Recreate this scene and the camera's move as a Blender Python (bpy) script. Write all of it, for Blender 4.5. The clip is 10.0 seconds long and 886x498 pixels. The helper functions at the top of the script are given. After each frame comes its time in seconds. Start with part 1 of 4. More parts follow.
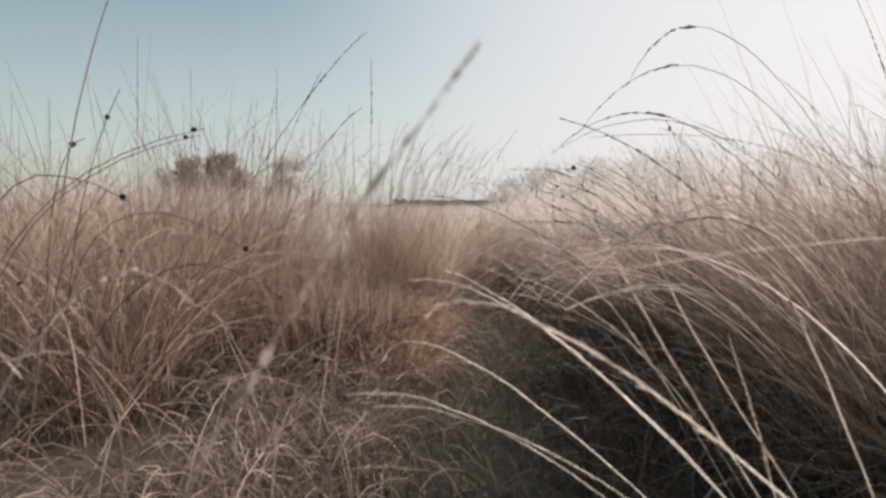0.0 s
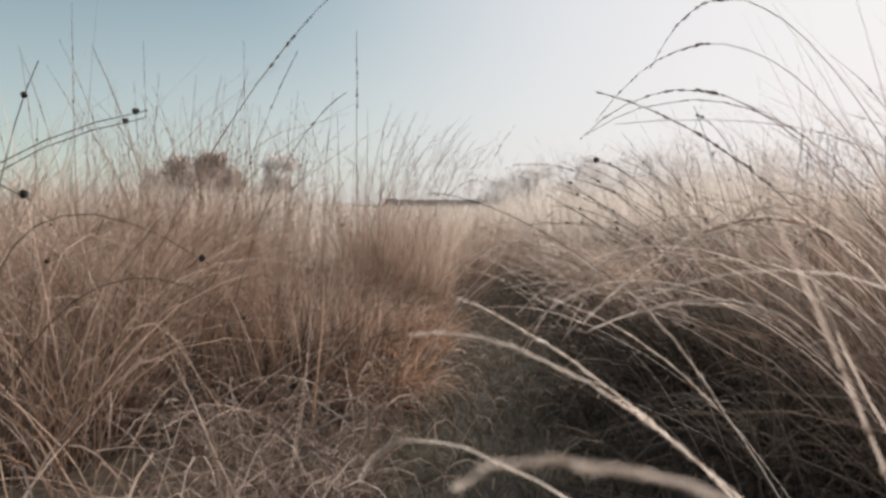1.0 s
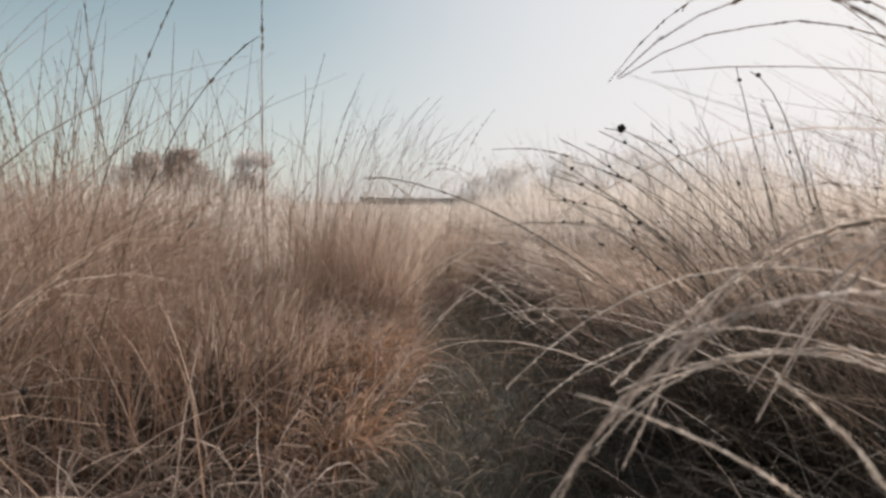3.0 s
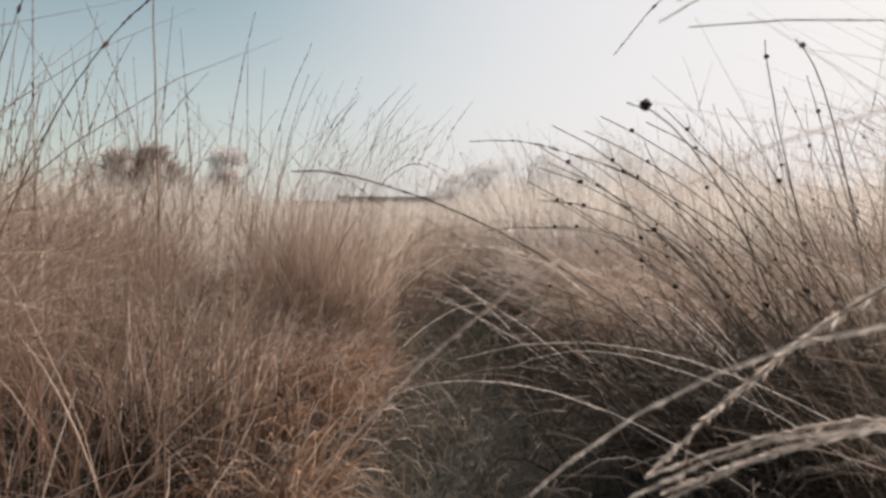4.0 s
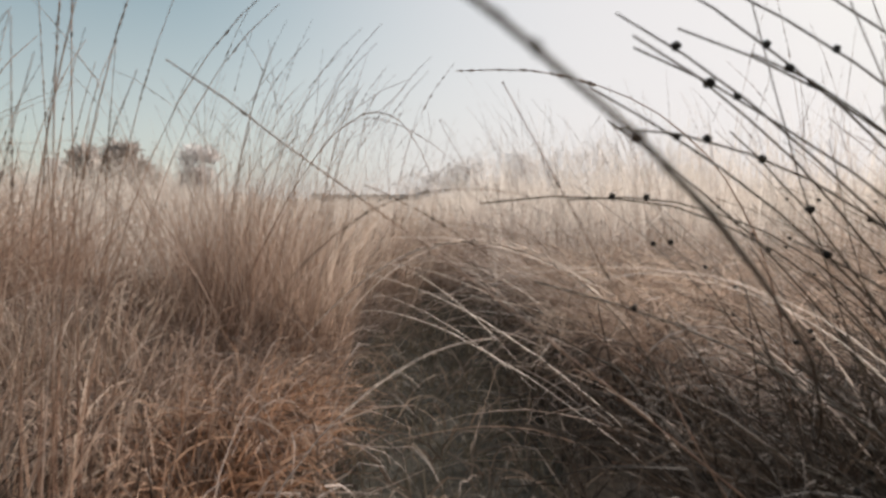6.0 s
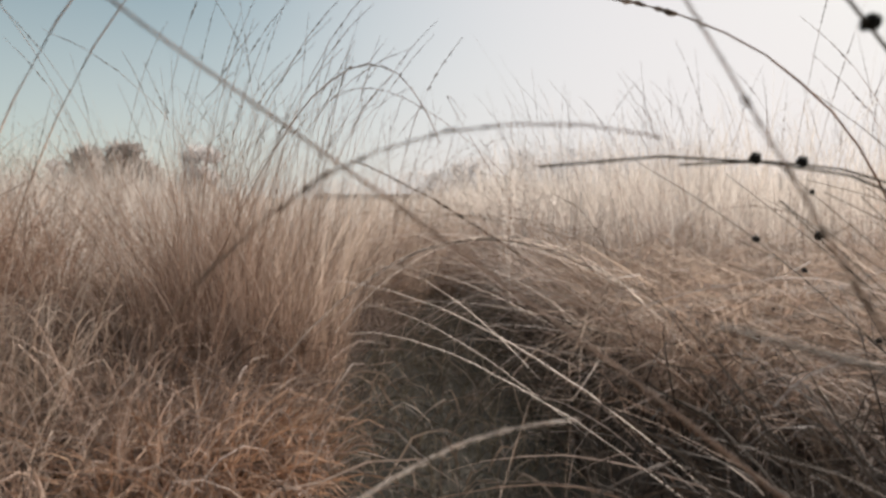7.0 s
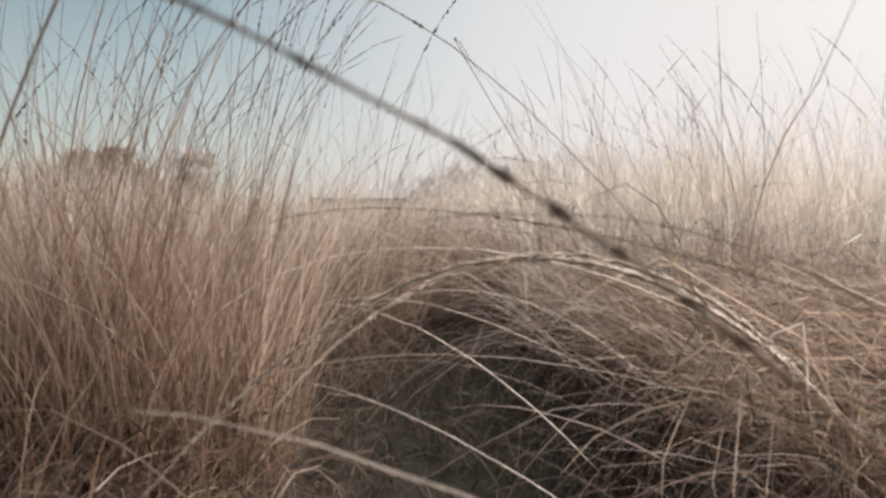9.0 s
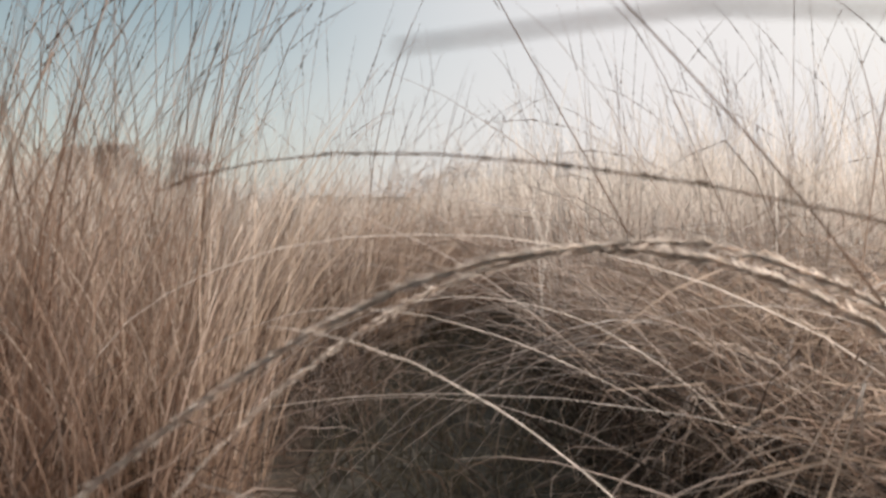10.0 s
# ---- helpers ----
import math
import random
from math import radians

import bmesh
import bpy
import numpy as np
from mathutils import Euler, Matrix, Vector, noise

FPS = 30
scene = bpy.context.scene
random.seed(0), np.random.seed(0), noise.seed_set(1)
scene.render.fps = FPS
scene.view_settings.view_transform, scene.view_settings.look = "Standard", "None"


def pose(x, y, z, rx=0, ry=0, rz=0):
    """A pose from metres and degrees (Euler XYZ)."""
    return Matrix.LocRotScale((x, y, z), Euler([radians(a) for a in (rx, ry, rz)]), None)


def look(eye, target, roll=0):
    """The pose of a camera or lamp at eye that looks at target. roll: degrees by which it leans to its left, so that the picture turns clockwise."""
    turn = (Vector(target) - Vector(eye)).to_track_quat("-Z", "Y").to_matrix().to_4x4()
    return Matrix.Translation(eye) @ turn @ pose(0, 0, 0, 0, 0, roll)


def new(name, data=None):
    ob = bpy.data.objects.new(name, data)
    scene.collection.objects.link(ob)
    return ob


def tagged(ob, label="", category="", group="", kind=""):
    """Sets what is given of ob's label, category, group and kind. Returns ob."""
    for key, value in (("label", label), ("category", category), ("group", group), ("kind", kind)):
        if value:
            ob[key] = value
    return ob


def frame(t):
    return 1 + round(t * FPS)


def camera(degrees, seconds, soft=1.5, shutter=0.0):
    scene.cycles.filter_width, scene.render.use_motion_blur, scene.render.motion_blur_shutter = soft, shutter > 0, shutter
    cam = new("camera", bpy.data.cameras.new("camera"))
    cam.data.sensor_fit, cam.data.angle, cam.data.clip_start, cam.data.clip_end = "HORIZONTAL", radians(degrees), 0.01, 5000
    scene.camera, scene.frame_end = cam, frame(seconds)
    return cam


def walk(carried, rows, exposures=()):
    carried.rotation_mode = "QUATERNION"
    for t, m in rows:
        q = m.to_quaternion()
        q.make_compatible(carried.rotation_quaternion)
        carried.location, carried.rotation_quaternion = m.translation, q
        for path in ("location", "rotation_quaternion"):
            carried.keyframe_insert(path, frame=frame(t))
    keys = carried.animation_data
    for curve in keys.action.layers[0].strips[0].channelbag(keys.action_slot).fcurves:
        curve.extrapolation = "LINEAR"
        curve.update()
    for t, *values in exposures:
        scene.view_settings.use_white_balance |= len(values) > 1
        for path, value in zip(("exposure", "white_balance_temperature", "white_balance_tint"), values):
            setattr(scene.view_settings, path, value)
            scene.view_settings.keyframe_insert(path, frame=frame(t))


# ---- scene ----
cam = camera(76.0, 10.0, soft=3.0)
PATH = [
    (0, (0.067, 0.002, 0.491), (-0.233, 1.973, 0.334), -0.1),
    (0.5, (0.048, 0.088, 0.491), (-0.238, 2.061, 0.332), -0.0),
    (1, (0.027, 0.179, 0.49), (-0.244, 2.155, 0.332), -0.2),
    (1.5, (0.012, 0.271, 0.487), (-0.236, 2.251, 0.342), -0.1),
    (2, (0.012, 0.347, 0.481), (-0.199, 2.330, 0.330), -0.0),
    (2.5, (0.014, 0.43, 0.479), (-0.189, 2.414, 0.321), -0.0),
    (4, (0.012, 0.695, 0.484), (-0.098, 2.685, 0.315), 0.1),
    (4.5, (0.007, 0.789, 0.475), (-0.060, 2.781, 0.318), 0.1),
    (5, (0.003, 0.886, 0.461), (-0.053, 2.879, 0.305), 0.2),
    (5.5, (0.0, 0.99, 0.449), (-0.026, 2.984, 0.282), 0.3),
    (7, (-0.02, 1.302, 0.422), (-0.061, 3.295, 0.247), -0.2),
    (7.5, (-0.032, 1.404, 0.414), (-0.054, 3.397, 0.251), -0.2),
    (8, (-0.039, 1.511, 0.414), (-0.069, 3.505, 0.252), -0.0),
    (8.5, (-0.035, 1.6, 0.417), (-0.051, 3.593, 0.254), -0.0),
    (9, (-0.041, 1.703, 0.408), (-0.065, 3.698, 0.248), -0.1),
    (9.5, (-0.054, 1.812, 0.398), (-0.075, 3.805, 0.218), 0.0),
    (10, (-0.052, 1.921, 0.382), (-0.069, 3.915, 0.219), 0.1),
]
walk(cam, [(t, look(eye, target, roll)) for t, eye, target, roll in PATH],
     exposures=((0, 0.82, 6450, 12), (10, 0.76, 6550, 12)))
cam.data.dof.use_dof = True
cam.data.dof.focus_distance = 1.0
cam.data.dof.aperture_fstop = 8.0

# ---- sky, sun, exposure ----
SUN_ELEVATION, SUN_TURN = radians(27), radians(48)     # low sun ahead and to the right
world = bpy.data.worlds.new("winter_sky")
scene.world = world
world.use_nodes = True
wn, wl = world.node_tree.nodes, world.node_tree.links
wn.clear()
sky = wn.new("ShaderNodeTexSky")
sky.sky_type = "NISHITA"
sky.sun_disc = False
sky.sun_elevation, sky.sun_rotation = SUN_ELEVATION, SUN_TURN
sky.air_density, sky.dust_density, sky.ozone_density = 1.0, 1.2, 1.0
# winter haze: thick and white at the horizon all round, thinner overhead
where = wn.new("ShaderNodeTexCoord")
parts = wn.new("ShaderNodeSeparateXYZ")
wl.new(where.outputs["Generated"], parts.inputs[0])
thick = wn.new("ShaderNodeMapRange")
thick.interpolation_type = "SMOOTHSTEP"
thick.inputs["From Min"].default_value, thick.inputs["From Max"].default_value = 0.0, 0.44
thick.inputs["To Min"].default_value, thick.inputs["To Max"].default_value = 0.86, 0.17
wl.new(parts.outputs["Z"], thick.inputs[0])
cast = wn.new("ShaderNodeMix")
cast.data_type, cast.blend_type = "RGBA", "MULTIPLY"
cast.inputs["Factor"].default_value = 1.0
cast.inputs["B"].default_value = (0.70, 0.935, 0.755, 1)
wl.new(sky.outputs[0], cast.inputs["A"])
veil = wn.new("ShaderNodeMix")
veil.data_type = "RGBA"
veil.inputs["B"].default_value = (5.6, 5.3, 5.35, 1)
wl.new(cast.outputs["Result"], veil.inputs["A"])
bg = wn.new("ShaderNodeBackground")
bg.inputs["Strength"].default_value = 0.075
# the haze glares round the low sun
sun_way = Vector((math.sin(SUN_TURN) * math.cos(SUN_ELEVATION), math.cos(SUN_TURN) * math.cos(SUN_ELEVATION), math.sin(SUN_ELEVATION)))
toward_sun = wn.new("ShaderNodeVectorMath")
toward_sun.operation = "DOT_PRODUCT"
toward_sun.inputs[1].default_value = sun_way
wl.new(where.outputs["Generated"], toward_sun.inputs[0])
halo = wn.new("ShaderNodeMapRange")
halo.interpolation_type = "SMOOTHSTEP"
halo.inputs["From Min"].default_value, halo.inputs["From Max"].default_value = 0.34, 0.95
halo.inputs["To Min"].default_value, halo.inputs["To Max"].default_value = 0.0, 0.85
wl.new(toward_sun.outputs["Value"], halo.inputs[0])
# away from the sun the haze scatters less
side = wn.new("ShaderNodeMapRange")
side.inputs["From Min"].default_value, side.inputs["From Max"].default_value = -0.05, 0.6
side.inputs["To Min"].default_value, side.inputs["To Max"].default_value = 0.6, 1.0
wl.new(toward_sun.outputs["Value"], side.inputs[0])
dense = wn.new("ShaderNodeMath")
dense.operation = "MULTIPLY"
wl.new(thick.outputs[0], dense.inputs[0])
wl.new(side.outputs[0], dense.inputs[1])
wl.new(dense.outputs[0], veil.inputs["Factor"])
glare = wn.new("ShaderNodeMix")
glare.data_type = "RGBA"
glare.inputs["B"].default_value = (6.9, 6.5, 6.5, 1)
wl.new(halo.outputs[0], glare.inputs["Factor"])
wl.new(veil.outputs["Result"], glare.inputs["A"])
wl.new(glare.outputs["Result"], bg.inputs[0])
wl.new(bg.outputs[0], wn.new("ShaderNodeOutputWorld").inputs[0])

sun = new("sun", bpy.data.lights.new("sun", "SUN"))
sun.data.energy, sun.data.angle, sun.data.color = 4.2, radians(9.0), (1.0, 0.94, 0.87)
sun.matrix_world = look(sun_way * 50, (0, 0, 0))


# ---- materials ----
def straw(name, low, high, pale, gloss=0.6, through_light=0.42, base=None):
    """Dry grass: every blade has its own tone, with fibres along it and a paler tip; base: the colour near the root."""
    m = bpy.data.materials.new(name)
    m.use_nodes = True
    n, l = m.node_tree.nodes, m.node_tree.links
    n.clear()
    out = n.new("ShaderNodeOutputMaterial")
    geo = n.new("ShaderNodeNewGeometry")
    ramp = n.new("ShaderNodeValToRGB")
    ramp.color_ramp.elements[0].color = (*low, 1)
    ramp.color_ramp.elements[1].color = (*pale, 1)
    e = ramp.color_ramp.elements.new(0.6)
    e.color = (*high, 1)
    l.new(geo.outputs["Random Per Island"], ramp.inputs[0])
    along = n.new("ShaderNodeAttribute")
    along.attribute_name = "along"
    last = ramp.outputs[0]
    if base:
        fade = n.new("ShaderNodeMapRange")
        fade.inputs["From Min"].default_value, fade.inputs["From Max"].default_value = 0.0, 0.55
        fade.inputs["To Min"].default_value, fade.inputs["To Max"].default_value = 0.75, 0.0
        l.new(along.outputs["Fac"], fade.inputs[0])
        mix = n.new("ShaderNodeMix")
        mix.data_type = "RGBA"
        mix.inputs["B"].default_value = (*base, 1)
        l.new(fade.outputs[0], mix.inputs["Factor"])
        l.new(last, mix.inputs["A"])
        last = mix.outputs["Result"]
    place = n.new("ShaderNodeTexCoord")
    grain = n.new("ShaderNodeTexNoise")
    grain.inputs["Scale"].default_value, grain.inputs["Detail"].default_value = 60, 3
    l.new(place.outputs["Object"], grain.inputs["Vector"])
    wear = n.new("ShaderNodeMapRange")
    wear.inputs["From Min"].default_value, wear.inputs["From Max"].default_value = 0.3, 0.7
    wear.inputs["To Min"].default_value, wear.inputs["To Max"].default_value = 0.72, 1.18
    l.new(grain.outputs["Fac"], wear.inputs[0])
    tone = n.new("ShaderNodeMix")
    tone.data_type, tone.blend_type = "RGBA", "MULTIPLY"
    tone.inputs["Factor"].default_value = 1.0
    l.new(last, tone.inputs["A"])
    l.new(wear.outputs[0], tone.inputs["B"])
    surf = n.new("ShaderNodeBsdfPrincipled")
    surf.inputs["Roughness"].default_value = gloss
    surf.inputs["Specular IOR Level"].default_value = 0.3
    l.new(tone.outputs["Result"], surf.inputs["Base Color"])
    glow = n.new("ShaderNodeBsdfTranslucent")
    l.new(tone.outputs["Result"], glow.inputs["Color"])
    both = n.new("ShaderNodeMixShader")
    both.inputs[0].default_value = through_light
    l.new(surf.outputs[0], both.inputs[1])
    l.new(glow.outputs[0], both.inputs[2])
    l.new(both.outputs[0], out.inputs[0])
    return m


def rough_stuff(name, dark, light, scale, fine, roughness=0.9, bump=0.4, third=None):
    """Earth, bark and the like: two scales of noise between two or three colours, with relief."""
    m = bpy.data.materials.new(name)
    m.use_nodes = True
    n, l = m.node_tree.nodes, m.node_tree.links
    surf = n["Principled BSDF"]
    place = n.new("ShaderNodeTexCoord")
    wide, small = n.new("ShaderNodeTexNoise"), n.new("ShaderNodeTexNoise")
    wide.inputs["Scale"].default_value, wide.inputs["Detail"].default_value = scale, 4
    small.inputs["Scale"].default_value, small.inputs["Detail"].default_value = fine, 6
    for tex in (wide, small):
        l.new(place.outputs["Object"], tex.inputs["Vector"])
    total = n.new("ShaderNodeMath")
    total.operation = "MULTIPLY_ADD"
    total.inputs[1].default_value = 0.55
    half = n.new("ShaderNodeMath")
    half.operation = "MULTIPLY"
    half.inputs[1].default_value = 0.45
    l.new(small.outputs["Fac"], half.inputs[0])
    l.new(wide.outputs["Fac"], total.inputs[0])
    l.new(half.outputs[0], total.inputs[2])
    ramp = n.new("ShaderNodeValToRGB")
    ramp.color_ramp.elements[0].position, ramp.color_ramp.elements[0].color = 0.36, (*dark, 1)
    ramp.color_ramp.elements[1].position, ramp.color_ramp.elements[1].color = 0.64, (*light, 1)
    if third:
        e = ramp.color_ramp.elements.new(0.5)
        e.color = (*third, 1)
    l.new(total.outputs[0], ramp.inputs[0])
    l.new(ramp.outputs[0], surf.inputs["Base Color"])
    surf.inputs["Roughness"].default_value = roughness
    rise = n.new("ShaderNodeBump")
    rise.inputs["Strength"].default_value, rise.inputs["Distance"].default_value = bump, 0.01
    l.new(small.outputs["Fac"], rise.inputs["Height"])
    l.new(rise.outputs[0], surf.inputs["Normal"])
    return m


STRAW = straw("dry_straw", (0.236, 0.155, 0.114), (0.43, 0.302, 0.229), (0.648, 0.50, 0.414), base=(0.258, 0.150, 0.095))
PALE_STRAW = straw("pale_straw", (0.36, 0.262, 0.195), (0.55, 0.43, 0.34), (0.70, 0.58, 0.49), through_light=0.6, base=(0.40, 0.262, 0.178))
RUSSET = straw("russet_straw", (0.20, 0.124, 0.088), (0.37, 0.248, 0.181), (0.53, 0.405, 0.326), base=(0.24, 0.124, 0.076))
ORANGE = straw("orange_straw", (0.291, 0.161, 0.094), (0.458, 0.276, 0.177), (0.598, 0.423, 0.308), base=(0.310, 0.149, 0.076))
MATTED = straw("matted_straw", (0.125, 0.090, 0.071), (0.255, 0.184, 0.144), (0.447, 0.351, 0.294), gloss=0.6)
FROSTED = straw("bleached_straw", (0.42, 0.33, 0.272), (0.57, 0.465, 0.40), (0.73, 0.625, 0.555), gloss=0.55, through_light=0.5)
PLUME = straw("feathery_bleached_stalk", (0.62, 0.52, 0.44), (0.74, 0.64, 0.56), (0.84, 0.76, 0.69), gloss=0.6, through_light=0.68)
RUSH = straw("rush_green_brown", (0.07, 0.053, 0.038), (0.14, 0.105, 0.075), (0.235, 0.18, 0.13), gloss=0.7, through_light=0.2)
# weathered straw, darkened further where the hummock's shade is put into colour
WEATHERED_SHADED = straw("weathered_shaded_straw", (0.106, 0.079, 0.061), (0.201, 0.148, 0.113), (0.350, 0.272, 0.211))
# meadow straw, greyed and paled in its colour in place of haze
MEADOW = straw("haze_paled_straw", (0.48, 0.41, 0.352), (0.64, 0.565, 0.50), (0.78, 0.715, 0.65), through_light=0.63)
HEADS = straw("grass_flower_heads", (0.115, 0.083, 0.064), (0.21, 0.152, 0.115), (0.33, 0.25, 0.195), gloss=0.8, through_light=0.25)
# brown made very dark, to paint the shade of hollows and undersides
SHADE_THATCH = straw("shade_brown_thatch", (0.045, 0.033, 0.025), (0.095, 0.069, 0.052), (0.19, 0.142, 0.11), gloss=0.8, through_light=0.15)
# rust is the grass's own; its darkness stands in for shaded gaps
FOOT = straw("rusty_shade_thatch", (0.085, 0.048, 0.03), (0.165, 0.095, 0.06), (0.28, 0.175, 0.118), gloss=0.8, through_light=0.2)
MOSSY = straw("short_brown_grass", (0.075, 0.064, 0.044), (0.14, 0.115, 0.08), (0.23, 0.188, 0.14))
KNOB = rough_stuff("rush_knob", (0.012, 0.009, 0.007), (0.05, 0.035, 0.022), 90, 400, bump=0.8)
SOIL = rough_stuff("litter_and_soil", (0.035, 0.026, 0.018), (0.13, 0.092, 0.06), 3.0, 60, third=(0.07, 0.05, 0.033))
TRACK = rough_stuff("trodden_earth", (0.028, 0.023, 0.018), (0.085, 0.07, 0.054), 5.0, 90, third=(0.05, 0.044, 0.03))
# twig and wall colours of the distance, paled to stand in for haze
PALE_TWIG = straw("haze_paled_twigs", (0.50, 0.455, 0.43), (0.64, 0.595, 0.57), (0.76, 0.72, 0.70), gloss=0.8, through_light=0.6)
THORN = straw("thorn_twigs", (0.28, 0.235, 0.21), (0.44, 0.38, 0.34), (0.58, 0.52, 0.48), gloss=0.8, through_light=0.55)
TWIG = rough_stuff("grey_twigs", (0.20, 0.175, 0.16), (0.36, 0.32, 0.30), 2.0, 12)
BANK = rough_stuff("weathered_hazy_wall", (0.34, 0.30, 0.27), (0.54, 0.485, 0.45), 0.7, 9)


# ---- tools ----
rng = np.random.default_rng(7)


def fresh_mesh(name, verts, faces, material, along=None, smooth=False):
    me = bpy.data.meshes.new(name)
    verts, faces = np.asarray(verts, float).reshape(-1, 3), np.asarray(faces, int)
    k = faces.shape[1]
    me.vertices.add(len(verts))
    me.vertices.foreach_set("co", verts.ravel())
    me.loops.add(faces.size)
    me.loops.foreach_set("vertex_index", faces.ravel())
    me.polygons.add(len(faces))
    me.polygons.foreach_set("loop_start", np.arange(0, faces.size, k))
    if smooth:
        me.polygons.foreach_set("use_smooth", np.ones(len(faces), bool))
    if along is not None:
        a = me.attributes.new("along", "FLOAT", "POINT")
        a.data.foreach_set("value", np.asarray(along, float).ravel())
    me.update(calc_edges=True)
    me.materials.append(material)
    return me


def curves(roots, azimuth, lean, bend, length, seg, wobble=0.0, power=1.3):
    """Centre lines of n blades, (n, seg + 1, 3): each starts at its root, leans by lean from upright towards its azimuth
    and bends over further by bend on the way to its tip."""
    n = len(roots)
    s = (np.arange(seg) + 0.5) / seg
    tilt = lean[:, None] + bend[:, None] * s[None] ** power
    turn = azimuth[:, None] + wobble * np.cumsum(rng.normal(0, 1, (n, seg)), 1) / np.sqrt(seg)
    tilt = tilt + wobble * 0.6 * rng.normal(0, 1, (n, seg))
    step = np.stack([np.sin(tilt) * np.cos(turn), np.sin(tilt) * np.sin(turn), np.cos(tilt)], -1) * (length[:, None, None] / seg)
    lines = np.concatenate([np.zeros((n, 1, 3)), np.cumsum(step, 1)], 1) + roots[:, None]
    return lines


def ribbons(lines, width, taper=0.85, belly=0.0):
    """Flat blades along the lines: vertices, quads and how far along each vertex lies."""
    n, k, _ = lines.shape
    s = np.linspace(0, 1, k)
    chord = lines[:, -1] - lines[:, 0]
    side = np.cross(chord, rng.normal(0, 1, (n, 3)))
    side /= np.linalg.norm(side, axis=1, keepdims=True) + 1e-9
    shape = (1 - taper * s ** 1.5) * (1 + belly * np.sin(np.pi * s))
    half = 0.5 * width[:, None, None] * shape[None, :, None] * side[:, None]
    verts = np.stack([lines - half, lines + half], 2).reshape(-1, 3)
    a = (np.arange(n)[:, None] * k + np.arange(k - 1)[None]) * 2
    faces = np.stack([a, a + 1, a + 3, a + 2], -1).reshape(-1, 4)
    return verts, faces, np.repeat(np.tile(s, n), 2)


def tubes(lines, radius, taper=0.7, sides=4, swell=None):
    """Round stems along the lines; swell: factors of the radius along the way."""
    n, k, _ = lines.shape
    s = np.linspace(0, 1, k)
    way = np.gradient(lines, axis=1)
    way /= np.linalg.norm(way, axis=2, keepdims=True) + 1e-12
    ref = np.where(np.abs(way[..., 2:3]) > 0.9, np.array([1.0, 0, 0]), np.array([0, 0, 1.0]))
    u = np.cross(way, ref)
    u /= np.linalg.norm(u, axis=2, keepdims=True) + 1e-12
    v = np.cross(way, u)
    r = radius[:, None] * (1 - taper * s)[None]
    if swell is not None:
        r = r * np.asarray(swell)[None]
    ang = np.arange(sides) * 2 * np.pi / sides
    ring = u[:, :, None] * np.cos(ang)[None, None, :, None] + v[:, :, None] * np.sin(ang)[None, None, :, None]
    verts = (lines[:, :, None] + ring * r[:, :, None, None]).reshape(-1, 3)
    base = (np.arange(n)[:, None, None] * k + np.arange(k - 1)[None, :, None]) * sides
    i, j = np.arange(sides), (np.arange(sides) + 1) % sides
    faces = np.stack([base + i, base + j, base + sides + j, base + sides + i], -1).reshape(-1, 4)
    return verts, faces, np.repeat(np.tile(s, n), sides)


def spread(n, lo, hi):
    return rng.uniform(lo, hi, n)


def path_middle(y):
    return -0.03 - 0.10 * np.clip((np.asarray(y) - 2.6) / 1.5, 0, 3) ** 1.5


def ground_height(x, y):
    x, y = np.asarray(x, float), np.asarray(y, float)
    off = np.abs(x - path_middle(y))
    bank = 0.03 * np.clip((off - 0.16) / 0.3, 0, 1) ** 2 * np.clip(8 - y, 0, 1)
    lumps = 0.012 * np.sin(3.1 * x + 1.3 * y) * np.cos(2.3 * y - 0.7 * x) * np.clip(off / 0.4, 0, 1)
    rise = 0.9 * np.clip((y - 14) / 60, 0, 1) ** 2 * np.clip((x + 6) / 25, 0, 1)
    return bank + lumps + rise


def stuff(name, lines, width, material, label, category, taper=0.85, belly=0.0):
    v, f, a = ribbons(lines, width, taper, belly)
    return tagged(new(name, fresh_mesh(name, v, f, material, a)), label, category, kind="stuff")


# ---- ground ----
def ground_sheet():
    ys = np.concatenate([np.linspace(-4, 5, 91), np.linspace(5.5, 20, 30), np.linspace(22, 80, 30), np.geomspace(90, 900, 12)])
    half = np.concatenate([np.linspace(0, 2, 41), np.linspace(2.2, 8, 30), np.geomspace(9, 900, 24)])
    xs = np.concatenate([-half[:0:-1], half])
    X, Y = np.meshgrid(xs, ys)
    Z = ground_height(X, Y)
    v = np.stack([X, Y, Z], -1).reshape(-1, 3)
    w = len(xs)
    a = (np.arange(len(ys) - 1)[:, None] * w + np.arange(w - 1)[None]).ravel()
    f = np.stack([a, a + 1, a + w + 1, a + w], -1)
    return tagged(new("ground", fresh_mesh("ground", v, f, SOIL, smooth=True)), "brown winter meadow soil under dead grass litter", "ground", kind="structure")


ground_sheet()


def track_strip():
    ys = np.linspace(-3, 5, 161)
    us = np.linspace(-1, 1, 17)
    Y, U = np.meshgrid(ys, us, indexing="ij")
    wide = 0.19 + 0.025 * np.sin(2.7 * Y + 1) + 0.02 * np.sin(7.1 * Y)
    X = path_middle(Y) + U * wide
    Z = ground_height(X, Y) + 0.006 - 0.004 * np.abs(U) + 0.004 * np.sin(31 * X + 13 * Y) * np.cos(23 * Y)
    v = np.stack([X, Y, Z], -1).reshape(-1, 3)
    w = len(us)
    a = (np.arange(len(ys) - 1)[:, None] * w + np.arange(w - 1)[None]).ravel()
    f = np.stack([a, a + 1, a + w + 1, a + w], -1)
    return tagged(new("path", fresh_mesh("path", v, f, TRACK, smooth=True)), "narrow trodden dark earth path through tall grass", "path", kind="structure")


track_strip()


